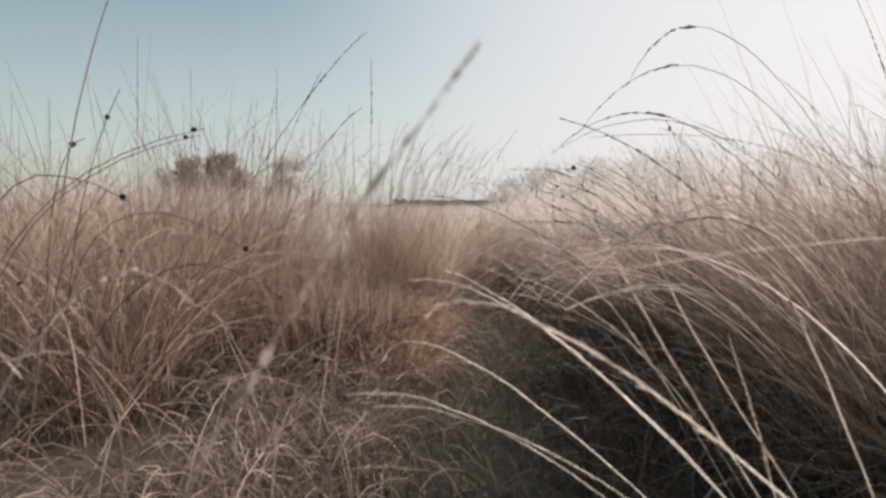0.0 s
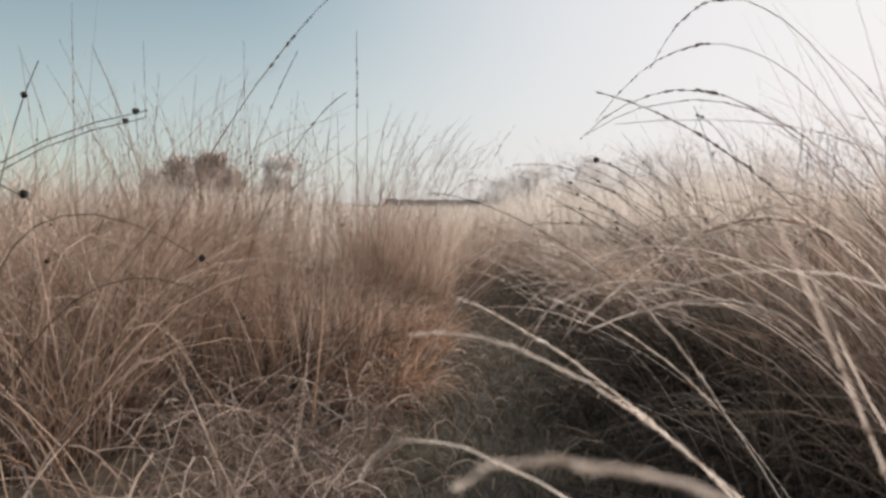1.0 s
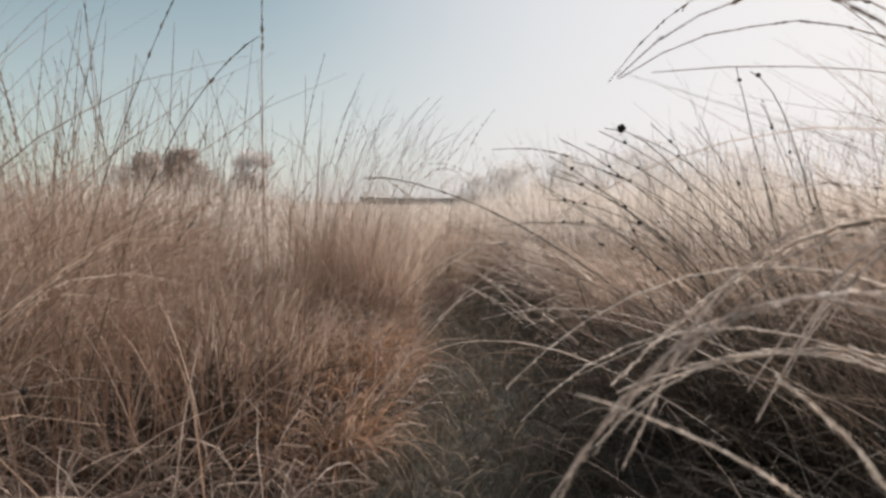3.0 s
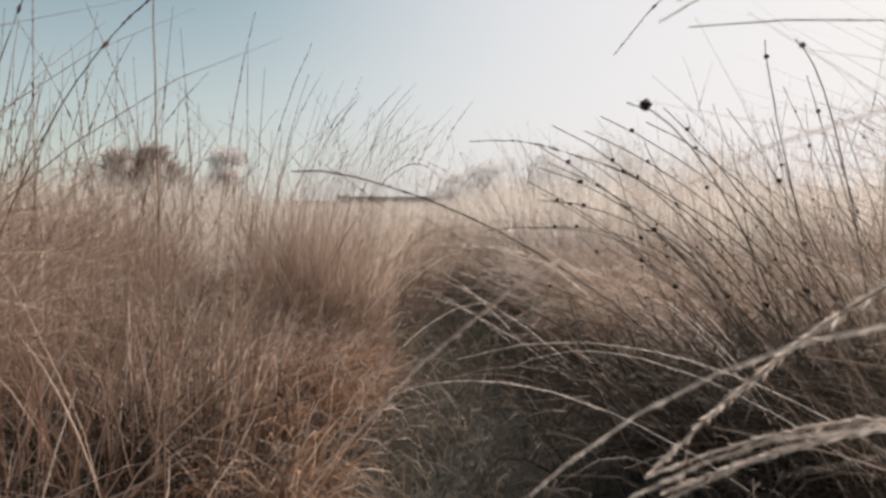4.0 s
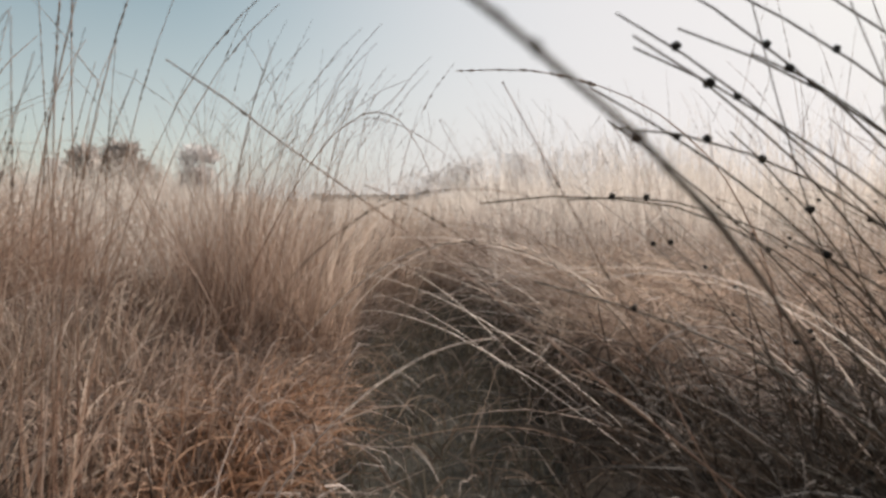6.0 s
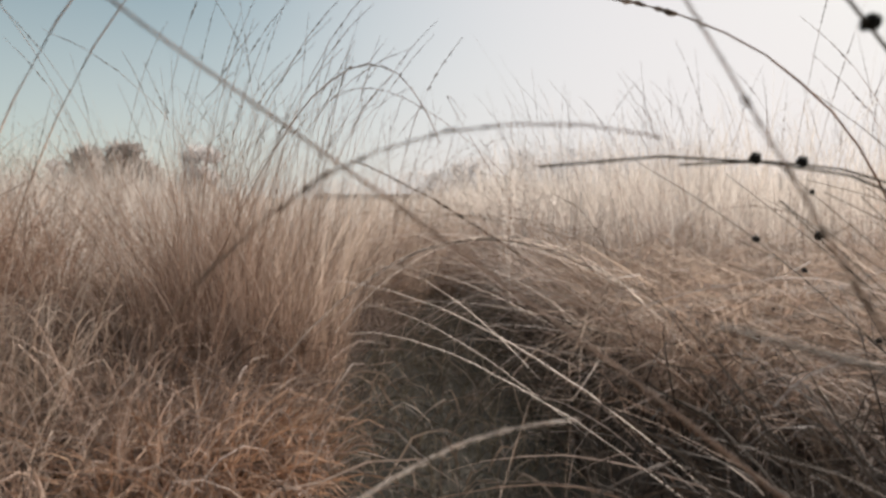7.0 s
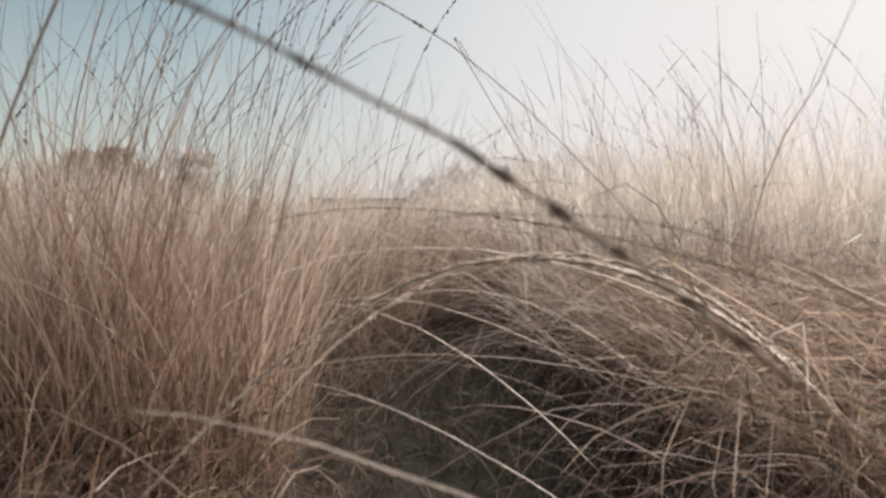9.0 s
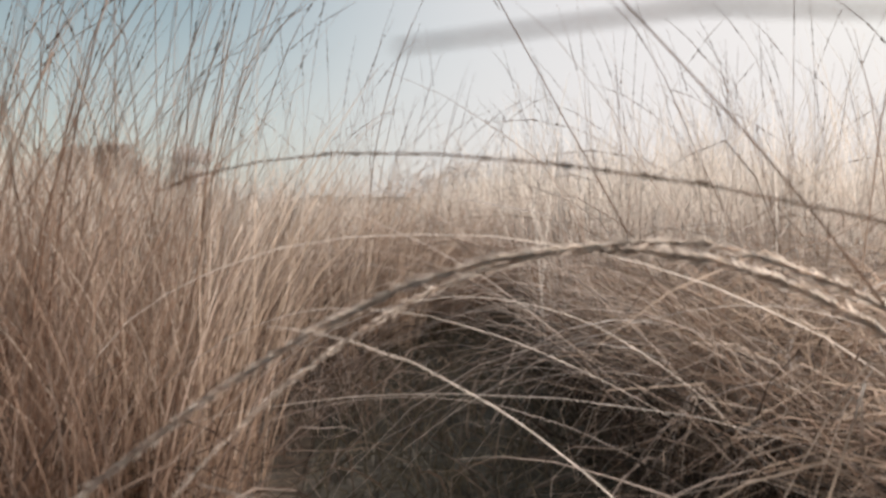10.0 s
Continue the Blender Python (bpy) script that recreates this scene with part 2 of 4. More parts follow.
# ---- distance ----
def twiggy_bush(name, x, y, wide, high, material, label, category, twigs, trunk=0.06, thick=0.02, seed=1):
    """A shrub or small tree: a few tapered limbs, and a crown of many small twig clumps with gaps."""
    own = np.random.default_rng(seed)
    z = float(ground_height(x, y))
    root = tagged(new(name), label, category)
    root.location = (x, y, z)
    limbs = 9
    az = own.uniform(0, 2 * np.pi, limbs)
    ln = own.uniform(0.05, 0.8, limbs)
    lines = curves(np.stack([0.1 * wide * np.cos(az) * 0.3, 0.1 * wide * np.sin(az) * 0.3, np.full(limbs, -0.05)], -1), az, ln * 0.6, ln * 0.5, own.uniform(0.6, 0.95, limbs) * high, 7, 0.12)
    for one in lines:
        v, f, a = tubes(one[None], np.array([trunk]), 0.8, 5)
        t = new("limb", fresh_mesh("limb", v, f, TWIG, a))
        t.parent = root
    # crown: lobes with an uneven outline, each filled with short twigs
    lobes = 30
    c = np.stack([own.normal(0, 0.26, lobes) * wide, own.normal(0, 0.26, lobes) * wide, own.uniform(0.08, 0.85, lobes) * high], -1)
    size = own.uniform(0.10, 0.20, lobes) * wide
    pick = own.integers(0, lobes, twigs)
    p = own.normal(0, 1, (twigs, 3))
    p /= np.linalg.norm(p, axis=1, keepdims=True)
    at = c[pick] + p * (size[pick] * own.uniform(0.25, 1, twigs) ** 0.5)[:, None]
    at[:, 2] = np.clip(at[:, 2], 0.05, high)
    az = np.arctan2(p[:, 1], p[:, 0]) + own.normal(0, 0.8, twigs)
    lines = curves(at, az, own.uniform(0, 1.4, twigs), own.normal(0, 0.4, twigs), own.uniform(0.06, 0.2, twigs) * high, 3, 0.3)
    v, f, a = ribbons(lines, own.uniform(0.5, 1.5, twigs) * thick, 0.6, 0.6)
    t = tagged(new("crown", fresh_mesh("crown", v, f, material, a)), kind="stuff")
    t.parent = root
    return root


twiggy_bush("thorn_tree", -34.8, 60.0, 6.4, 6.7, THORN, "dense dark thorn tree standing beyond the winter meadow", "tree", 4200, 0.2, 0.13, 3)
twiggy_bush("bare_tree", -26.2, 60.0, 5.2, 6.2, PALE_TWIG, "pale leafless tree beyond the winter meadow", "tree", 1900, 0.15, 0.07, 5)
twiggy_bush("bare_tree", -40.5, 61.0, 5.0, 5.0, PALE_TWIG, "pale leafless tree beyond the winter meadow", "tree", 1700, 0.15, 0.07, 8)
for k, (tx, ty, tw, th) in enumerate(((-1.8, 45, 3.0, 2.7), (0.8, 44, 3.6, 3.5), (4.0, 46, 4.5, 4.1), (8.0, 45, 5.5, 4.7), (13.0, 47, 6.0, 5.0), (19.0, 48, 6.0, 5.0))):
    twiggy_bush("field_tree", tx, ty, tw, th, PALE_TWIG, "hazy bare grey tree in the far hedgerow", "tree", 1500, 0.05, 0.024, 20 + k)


def far_wall():
    """A long low wall with an uneven top, and a broken pier at its near end."""
    root = tagged(new("low_wall"), "long low weathered wall at the field's far end, paled for haze", "wall")
    root.location = (-14.4, 60, float(ground_height(-8.5, 60)))
    own = random.Random(5)
    for name, x0, x1, deep, high, rough in (("wall_body", 1.6, 12.0, 0.5, 0.95, 0.05), ("pier", 0.0, 1.5, 0.9, 1.1, 0.1)):
        bm = bmesh.new()
        n = max(6, int((x1 - x0) * 4))
        rings = []
        for i in range(n + 1):
            x = x0 + (x1 - x0) * i / n
            top = high + own.uniform(-rough, rough)
            rings.append([bm.verts.new(p) for p in ((x, -deep / 2, -0.1), (x, -deep / 2, top - 0.05), (x, -deep / 2 + 0.06, top), (x, deep / 2 - 0.06, top), (x, deep / 2, top - 0.05), (x, deep / 2, -0.1))])
        for p, q in zip(rings, rings[1:]):
            for i in range(5):
                bm.faces.new((p[i], q[i], q[i + 1], p[i + 1]))
        bm.faces.new(rings[0])
        bm.faces.new(rings[-1][::-1])
        bmesh.ops.recalc_face_normals(bm, faces=bm.faces)
        me = bpy.data.meshes.new(name)
        bm.to_mesh(me)
        bm.free()
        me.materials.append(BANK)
        new(name, me).parent = root
    return root


far_wall()


# ---- meadow: what nobody could count ----
def field(name, n, y0, y1, cone, tall, width, material, label, seg=4, clear=0.0, lean=0.12, bend=0.7, margin=0.6):
    """Standing grass over a wedge of the meadow that widens with distance."""
    y = y0 + (y1 - y0) * spread(n, 0, 1) ** 0.75
    x = spread(n, -1, 1) * (margin + cone * y)
    keep = np.abs(x - path_middle(y)) > clear
    x, y = x[keep], y[keep]
    m = len(x)
    # a shallow lane of shorter grass runs on from the path towards the far wall
    aside = np.abs(x / np.maximum(y, 1) + 0.19)
    rich = np.clip((aside - 0.06) / 0.22, 0, 1)
    clump = (0.78 + 0.42 * rich * rich * (3 - 2 * rich)) * (0.9 + 0.14 * np.sin(1.9 * x + 0.6 * y) * np.sin(1.3 * y - 0.8 * x + 1))
    L = np.clip(rng.normal(1, 0.2, m), 0.4, 1.6) * tall * clump
    az = spread(m, 0, 2 * np.pi)
    lines = curves(np.stack([x, y, ground_height(x, y) - 0.01], -1), az, np.abs(rng.normal(0, lean, m)), np.abs(rng.normal(0, bend, m)), L, seg, 0.1)
    return stuff(name, lines, spread(m, 0.6, 1.4) * width, material, label, "grass", 0.8, 0.2)


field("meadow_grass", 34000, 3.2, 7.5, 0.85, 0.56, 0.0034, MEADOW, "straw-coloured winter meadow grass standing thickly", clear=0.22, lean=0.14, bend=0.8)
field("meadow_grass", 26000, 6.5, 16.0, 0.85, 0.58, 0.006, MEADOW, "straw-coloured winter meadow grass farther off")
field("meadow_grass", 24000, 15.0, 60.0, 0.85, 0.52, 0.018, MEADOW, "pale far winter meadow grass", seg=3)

# the meadow beside and behind the walk
def around(name, n, x0, x1, y0, y1, tall, material, label):
    x, y = spread(n, x0, x1), spread(n, y0, y1)
    near = (x > -1.5) & (x < 1.7) & (y > 0.0)
    keep = ~near & (np.abs(x - path_middle(y)) > 0.3) & (np.abs(x) > 0.62 * y - 0.6)
    x, y = x[keep], y[keep]
    m = len(x)
    lines = curves(np.stack([x, y, ground_height(x, y) - 0.01], -1), spread(m, 0, 2 * np.pi), np.abs(rng.normal(0.1, 0.15, m)), np.abs(rng.normal(0.5, 0.6, m)), np.clip(rng.normal(1, 0.25, m), 0.4, 1.6) * tall, 3, 0.1)
    return stuff(name, lines, spread(m, 0.6, 1.4) * 0.009, material, label, "grass", 0.8, 0.2)


around("meadow_grass", 26000, -7.0, 7.0, -5.0, 5.0, 0.40, STRAW, "straw-brown winter grass beside and behind the path")


def mat_of_blades(name, n, x0, x1, y0, y1, tall, material, label, width=0.004, curl=2.1, seg=6, wob=0.34, clear=0.17, hollow=False):
    """Short bleached blades that have fallen over one another."""
    x, y = spread(n, x0, x1), spread(n, y0, y1)
    keep = np.abs(x - path_middle(y)) > clear * (1 + 0.3 * np.sin(6 * y)) - 1e-3
    if hollow:      # left bare for the shade-dark tussocks round the feet of the russet clumps
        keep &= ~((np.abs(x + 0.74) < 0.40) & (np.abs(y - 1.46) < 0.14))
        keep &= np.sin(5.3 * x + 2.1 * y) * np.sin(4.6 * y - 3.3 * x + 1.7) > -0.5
    x, y = x[keep], y[keep]
    m = len(x)
    L = np.clip(rng.normal(1, 0.3, m), 0.35, 1.9) * tall
    lines = curves(np.stack([x, y, ground_height(x, y)], -1), spread(m, 0, 2 * np.pi), np.abs(rng.normal(0.2, 0.25, m)), rng.normal(curl, 0.6, m), L, seg, wob)
    floor = ground_height(lines[..., 0], lines[..., 1]) + 0.004
    lines[..., 2] = np.maximum(lines[..., 2], floor)
    return stuff(name, lines, spread(m, 0.5, 1.5) * width, material, label, "grass", 0.7, 0.2)


mat_of_blades("frosted_curls", 1500, -1.2, -0.17, 0.15, 2.2, 0.19, FROSTED, "pale curled dead blades lying on the matted grass", 0.0024, 2.6, 7, 0.3, hollow=True)
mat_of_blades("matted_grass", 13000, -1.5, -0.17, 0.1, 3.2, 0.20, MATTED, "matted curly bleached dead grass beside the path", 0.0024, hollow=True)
# darker than the other side's mat: the hummock's shade is in its colour
mat_of_blades("matted_grass", 7500, 0.14, 1.6, 0.1, 3.4, 0.22, SHADE_THATCH, "tangled dead grass beside the path, darkened as if shaded", 0.003)
mat_of_blades("curly_grass", 6500, 0.34, 1.7, 2.1, 3.5, 0.36, STRAW, "curly tawny grass tangled into a low mat", 0.0017, 2.8, 8, 0.5)
mat_of_blades("curly_grass", 8000, 0.36, 1.5, 2.2, 3.1, 0.42, PALE_STRAW, "curly bleached grass tangled into a low mat", 0.0016, 3.2, 9, 0.5)
mat_of_blades("path_grass", 9000, -0.24, 0.2, -0.3, 4.2, 0.06, MOSSY, "short brown-green grass on the trodden path", 0.002, 1.4, 4, 0.3, 0.0)
mat_of_blades("fallen_blades", 1500, -0.24, 0.2, -0.3, 4.2, 0.12, WEATHERED_SHADED, "flattened brown dead blades on the path", 0.003, 2.2, 5, 0.3, 0.0)


# ---- flowering stalks: a few shapes, shared by all ----
def one_line(length, lean, bend, seg=12, power=2.0, wobble=0.02):
    return curves(np.zeros((1, 3)), np.zeros(1), np.array([lean]), np.array([bend]), np.array([length]), seg, wobble, power)


def head_on(line, start, size, count, material, name="seed_head", spread_out=0.35, fat=0.28):
    """A narrow spike of chaff: small pointed scales that stand off the last part of a stem."""
    k = line.shape[1] - 1
    pos = spread(count, start, 1.0) * k
    i = np.minimum(pos.astype(int), k - 1)
    fr = (pos - i)[:, None]
    at = line[0, i] * (1 - fr) + line[0, i + 1] * fr
    way = line[0, i + 1] - line[0, i]
    way /= np.linalg.norm(way, axis=1, keepdims=True)
    out = rng.normal(0, 1, (count, 3))
    out -= (out * way).sum(1, keepdims=True) * way
    out /= np.linalg.norm(out, axis=1, keepdims=True)
    aim = way + out * spread(count, 0.15, 1.0)[:, None] * spread_out
    fall = 1 - 0.6 * (pos / k - start) / (1 - start)
    L = size * spread(count, 0.6, 1.3) * fall
    lines = at[:, None] + aim[:, None] * (np.linspace(0, 1, 3)[None, :, None] * L[:, None, None])
    v, f, a = ribbons(lines, L * fat, 0.8, 1.2)
    return fresh_mesh(name, v, f, material, a)


STEMS = []
for lean, bend, start in ((0.03, 0.10, 0.80), (0.05, 0.35, 0.82), (0.08, 0.75, 0.84), (0.05, 1.2, 0.83), (0.10, 0.2, 0.78), (0.12, 1.7, 0.85), (0.02, 0.5, 0.8)):
    ln = one_line(1.0, lean, bend)
    sw = 1 + 0.25 * (np.arange(13) % 5 == 4)
    v, f, a = tubes(ln, np.array([0.00085]), 0.6, 4, sw)
    v2, f2, a2 = tubes(ln, np.array([0.0012]), 0.6, 5, sw)
    STEMS.append((fresh_mesh("stem", v, f, STRAW, a, True), fresh_mesh("stem", v2, f2, RUSSET, a2, True), head_on(ln, start, 0.007, 46, HEADS, spread_out=0.15)))


def add_stalk(parent, x, y, z, length, turn, shape, tone=0, name="stalk", thick=1.0):
    """One flowering stalk as a part of a tussock; its chaffy head is a part of it."""
    st = new(name, STEMS[shape][tone])
    st.parent = parent
    st.matrix_basis = Matrix.LocRotScale((x, y, z), Euler((0, 0, turn)), (length * thick, length * thick, length))
    hd = tagged(new("seed_head", STEMS[shape][2]), kind="stuff")
    hd.parent = st
    return st


def tussock(name, x, y, radius, blades, tall, material, label, lean=0.15, bend=0.8, width=0.003, toward=None, drift=0.0, stalks=0,
            stalk_tall=0.9, shapes=(0, 1, 2, 4, 6), tone=0, wobble=0.08, seg=7, category="grass tussock", group="", power=1.3, blown=0.0):
    """A tuft of grass: many blades from one foot, and its flowering stalks. toward, drift: the side to which all of it hangs over."""
    z = float(ground_height(x, y))
    r = radius * np.sqrt(spread(blades, 0, 1))
    th = spread(blades, 0, 2 * np.pi)
    roots = np.stack([r * np.cos(th), r * np.sin(th), np.full(blades, -0.01)], -1)
    az = th + rng.normal(0, 1.1, blades)
    ln = np.abs(rng.normal(lean, lean * 0.6, blades)) + 0.25 * r / max(radius, 1e-3) * lean * 2
    bd = np.abs(rng.normal(bend, bend * 0.45, blades))
    if toward is not None:
        gx, gy = np.cos(az) + drift * math.cos(toward), np.sin(az) + drift * math.sin(toward)
        az = np.arctan2(gy, gx)
    L = np.clip(rng.normal(0.95, 0.30, blades), 0.3, 1.32) * tall
    lines = curves(roots, az, ln, bd, L, seg, wobble, power)
    lines[..., 2] = np.maximum(lines[..., 2], 0.003)
    v, f, a = ribbons(lines, spread(blades, 0.6, 1.4) * width, 0.85, 0.15)
    ob = tagged(new(name), label, category, group)
    ob.location = (x, y, z)
    lv = tagged(new("leaves", fresh_mesh("leaves", v, f, material, a)), kind="stuff")
    lv.parent = ob
    for k in range(stalks):
        rr, tt = radius * 0.8 * math.sqrt(random.random()), random.uniform(0, 2 * math.pi)
        turn = tt + random.gauss(0, 0.6)
        if toward is not None and random.random() < max(blown, min(0.9, 0.45 * drift)):
            turn = toward + random.gauss(0, 0.4)
        add_stalk(ob, rr * math.cos(tt), rr * math.sin(tt), 0, stalk_tall * random.uniform(0.72, 1.12), turn, random.choice(shapes), tone)
    return ob


LEFT, RIGHT, NEAR = math.pi, 0.0, -math.pi / 2

# reddish upright clumps beside the path, first on the way
for k in range(10):
    tussock("russet_clump", -0.42 - 0.12 * (k % 5) + random.uniform(-0.05, 0.05), 1.46 + 0.14 * (k // 5) + random.uniform(-0.05, 0.05), 0.09, 30,
            random.uniform(0.28, 0.42), RUSSET if k % 3 else STRAW, "upright reddish-brown dry grass clump beside the path", 0.14, 0.5, 0.0026,
            stalks=20, stalk_tall=0.66, shapes=(0, 1, 2, 4, 6), tone=1, group="russet clumps beside the path")
for k in range(4):
    tussock("russet_clump", -0.50 - 0.09 * k + random.uniform(-0.03, 0.03), 1.26 + random.uniform(-0.04, 0.05), 0.07, 14, random.uniform(0.28, 0.36), RUSSET, "thin upright reddish-brown grass clump beside the path",
            0.12, 0.5, 0.0024, stalks=13, stalk_tall=0.7, shapes=(0, 1, 4, 6), tone=1, group="russet clumps beside the path")
# short tussocks round their feet, with the shade there put into their colour
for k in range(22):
    tussock("shade_tussock", random.uniform(-1.15, -0.36), random.uniform(1.34, 1.62), 0.10, 150, random.uniform(0.15, 0.25), SHADE_THATCH, "short brown tussock darkened as shade at the foot of a grass clump",
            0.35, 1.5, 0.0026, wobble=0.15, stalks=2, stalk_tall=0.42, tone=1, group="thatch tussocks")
# low curly orange tufts at the path's edge
for k, (tx, ty) in enumerate(((-0.31, 1.5), (-0.34, 1.85), (-0.31, 2.06), (-0.38, 2.0))):
    tussock("orange_tuft", tx, ty, 0.085, 440, 0.2, ORANGE, "low curly orange-brown grass tuft at the path's edge", 0.35, 3.0, 0.0025, wobble=0.3, power=2.2, group="orange tufts", stalks=2, stalk_tall=0.34, shapes=(2, 3, 5), tone=1)
# bleached tangles between, with hollows whose shade is coloured into dark tussocks
for k in range(42):
    tx, ty = random.uniform(-1.5, -0.40), random.uniform(1.48, 2.24)
    if tx > -1.0 and ty < 1.72:
        ty += 0.5
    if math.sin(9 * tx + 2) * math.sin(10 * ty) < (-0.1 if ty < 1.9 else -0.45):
        tussock("shade_tussock", tx, ty, 0.11, 110, 0.12, SHADE_THATCH, "short brown tussock darkened as shade in a hollow between grass clumps", 0.4, 1.6, 0.0026, wobble=0.15, stalks=2, stalk_tall=0.36, tone=1, group="thatch tussocks")
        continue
    if k % 2:
        tussock("straw_tangle", tx, ty, 0.12, 240, random.uniform(0.13, 0.21), (MATTED, PALE_STRAW, STRAW)[k % 3],
                "low tangle of curled bleached grass", 0.3, 3.2, 0.0021, wobble=0.34, power=1.6, stalks=1, stalk_tall=0.5, group="straw tangles")
    else:
        tussock("hooked_tuft", tx, ty, 0.12, 130, random.uniform(0.24, 0.36), (STRAW, MATTED, PALE_STRAW)[k % 3],
                "thin straw grass tuft with hooked tips", 0.2, 2.8, 0.0018, wobble=0.1, power=4.0, seg=9, stalks=1, stalk_tall=0.6, group="hooked tufts")
for k in range(10):
    tussock("straw_tangle", random.uniform(-0.95, -0.38), random.uniform(1.95, 2.34), 0.11, 230, random.uniform(0.14, 0.24), (PALE_STRAW, MATTED, STRAW)[k % 3],
            "low tangle of curled bleached grass", 0.3, 3.0, 0.0018, wobble=0.3, power=1.8, stalks=1, stalk_tall=0.5, group="straw tangles")
# sparse pale blades that stand out of the mat near the walk's beginning
for k in range(12):
    tussock("pale_tuft", -0.34 - 0.06 * k + random.uniform(-0.04, 0.04), 0.62 + 0.3 * (k % 3) + random.uniform(-0.08, 0.08), 0.09, 12, random.uniform(0.30, 0.44), (STRAW, PALE_STRAW)[k % 2],
            "sparse pale bent grass blades standing out of the mat", 0.35, 1.3, 0.0024, wobble=0.08, seg=9, stalks=2, stalk_tall=0.5, shapes=(2, 3, 5), group="pale tufts")
# tall clump that the walk ends beside
for k, (tx, ty) in enumerate(((-0.35, 2.42), (-0.46, 2.36), (-0.58, 2.40), (-0.22, 3.35), (-0.28, 3.55), (-0.10, 3.6), (-0.37, 2.56), (-0.45, 2.68), (-0.55, 2.56), (-0.66, 2.66), (-0.44, 2.9), (-0.62, 2.95), (-0.82, 2.75), (-0.8, 3.1), (-0.35, 3.15))):
    tussock("tall_clump", tx, ty, 0.10, 210 if tx < -0.4 else 270, random.uniform(0.38, 0.47), (RUSSET if k % 3 else STRAW) if tx < -0.5 else (STRAW if ty < 2.45 else PALE_STRAW), "tall upright straw grass clump with orange foot", 0.10, 0.6, 0.0016, wobble=0.035,
            stalks=11, stalk_tall=0.78, shapes=(1, 2, 2, 3, 6), tone=k % 2, toward=RIGHT, drift=0.25, blown=0.6, group="tall clumps")
# rust-brown feet, coloured dark for the shade between the tall stems
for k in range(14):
    tussock("rusty_tussock", random.uniform(-0.95, -0.36), random.uniform(2.32, 3.0), 0.11, 150, random.uniform(0.18, 0.28), FOOT, "rust-brown grass darkened as shade at the foot of a tall clump",
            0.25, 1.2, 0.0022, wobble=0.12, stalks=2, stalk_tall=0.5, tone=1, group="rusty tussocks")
# left, farther out
for k in range(26):
    ty = random.uniform(1.05, 3.8)
    tussock("straw_clump", random.uniform(-2.6, -0.95), ty, 0.13, 210, random.uniform(0.52, 0.66) if ty < 1.7 else random.uniform(0.46, 0.58), (STRAW, RUSSET, PALE_STRAW)[k % 3],
            "dry straw grass clump in the meadow", 0.2, 1.0, 0.0024, stalks=4, stalk_tall=0.7, tone=k % 2, wobble=0.05, group="straw clumps")
# the bank beside the walk's beginning
for k in range(9):
    tussock("bank_clump", -0.78 - 0.085 * k + random.uniform(-0.04, 0.04), 1.1 + 0.17 * (k % 4) + random.uniform(-0.05, 0.05), 0.12, 230, random.uniform(0.5, 0.66), (STRAW, PALE_STRAW, RUSSET)[k % 3],
            "tall tawny grass clump on the path's bank", 0.2, 1.2, 0.0019, stalks=6, stalk_tall=0.7, shapes=(0, 1, 2, 4), tone=1, wobble=0.1, group="bank clumps")
# the hummock on the other side: bleached grass hanging over towards the path
for k in range(12):
    tussock("hanging_clump", 0.70 + 0.2 * (k % 4) + random.uniform(-0.06, 0.06), 0.72 + 0.2 * (k // 4) + random.uniform(-0.05, 0.05), 0.13, 200, random.uniform(0.46, 0.64), (MATTED, STRAW, WEATHERED_SHADED)[k % 3],
            "bleached grass clump hanging over the path", 0.2, 1.3, 0.0017, toward=LEFT, drift=0.4, stalks=7, stalk_tall=0.66, shapes=(1, 2, 3, 5), group="hanging clumps", wobble=0.12)
for k in range(10):
    tussock("hanging_clump", random.uniform(0.95, 1.7), random.uniform(1.2, 1.9), 0.13, 240, random.uniform(0.5, 0.7), (MATTED, WEATHERED_SHADED, STRAW)[k % 3],
            "bleached grass clump hanging over the path", 0.2, 1.1, 0.0018, toward=LEFT, drift=0.4, stalks=10, stalk_tall=0.8, shapes=(0, 1, 2, 3), group="hanging clumps", wobble=0.06)
for k in range(22):
    tussock("tangled_clump", random.uniform(0.44, 1.5), random.uniform(1.95, 3.3), 0.15, 500, random.uniform(0.28, 0.40), (STRAW, PALE_STRAW, MATTED, FROSTED)[k % 4],
            "bleached curly grass clump tangled with its neighbours", 0.3, 3.0, 0.0013, wobble=0.22, power=2.0, stalks=4, stalk_tall=0.8, toward=LEFT, drift=0.3, shapes=(0, 1, 2, 4, 6), group="tangled clumps")
for k in range(16):
    tussock("stalk_clump", random.uniform(0.3, 2.6), random.uniform(3.0, 4.6), 0.15, 220, random.uniform(0.36, 0.44), FROSTED if k % 2 else STRAW,
            "straw grass clump with thin tall stalks", 0.2, 0.9, 0.0024, stalks=13, stalk_tall=0.82, shapes=(0, 1, 2, 2, 6), toward=LEFT, drift=0.5, blown=0.85, group="stalk clumps")
for k in range(7):
    tussock("stalk_clump", random.uniform(-0.5, 0.3), random.uniform(3.3, 4.6), 0.15, 220, random.uniform(0.38, 0.46), STRAW,
            "straw grass clump with thin tall stalks", 0.2, 0.9, 0.0024, stalks=5, stalk_tall=0.8, shapes=(0, 1, 2, 4, 6), group="stalk clumps")
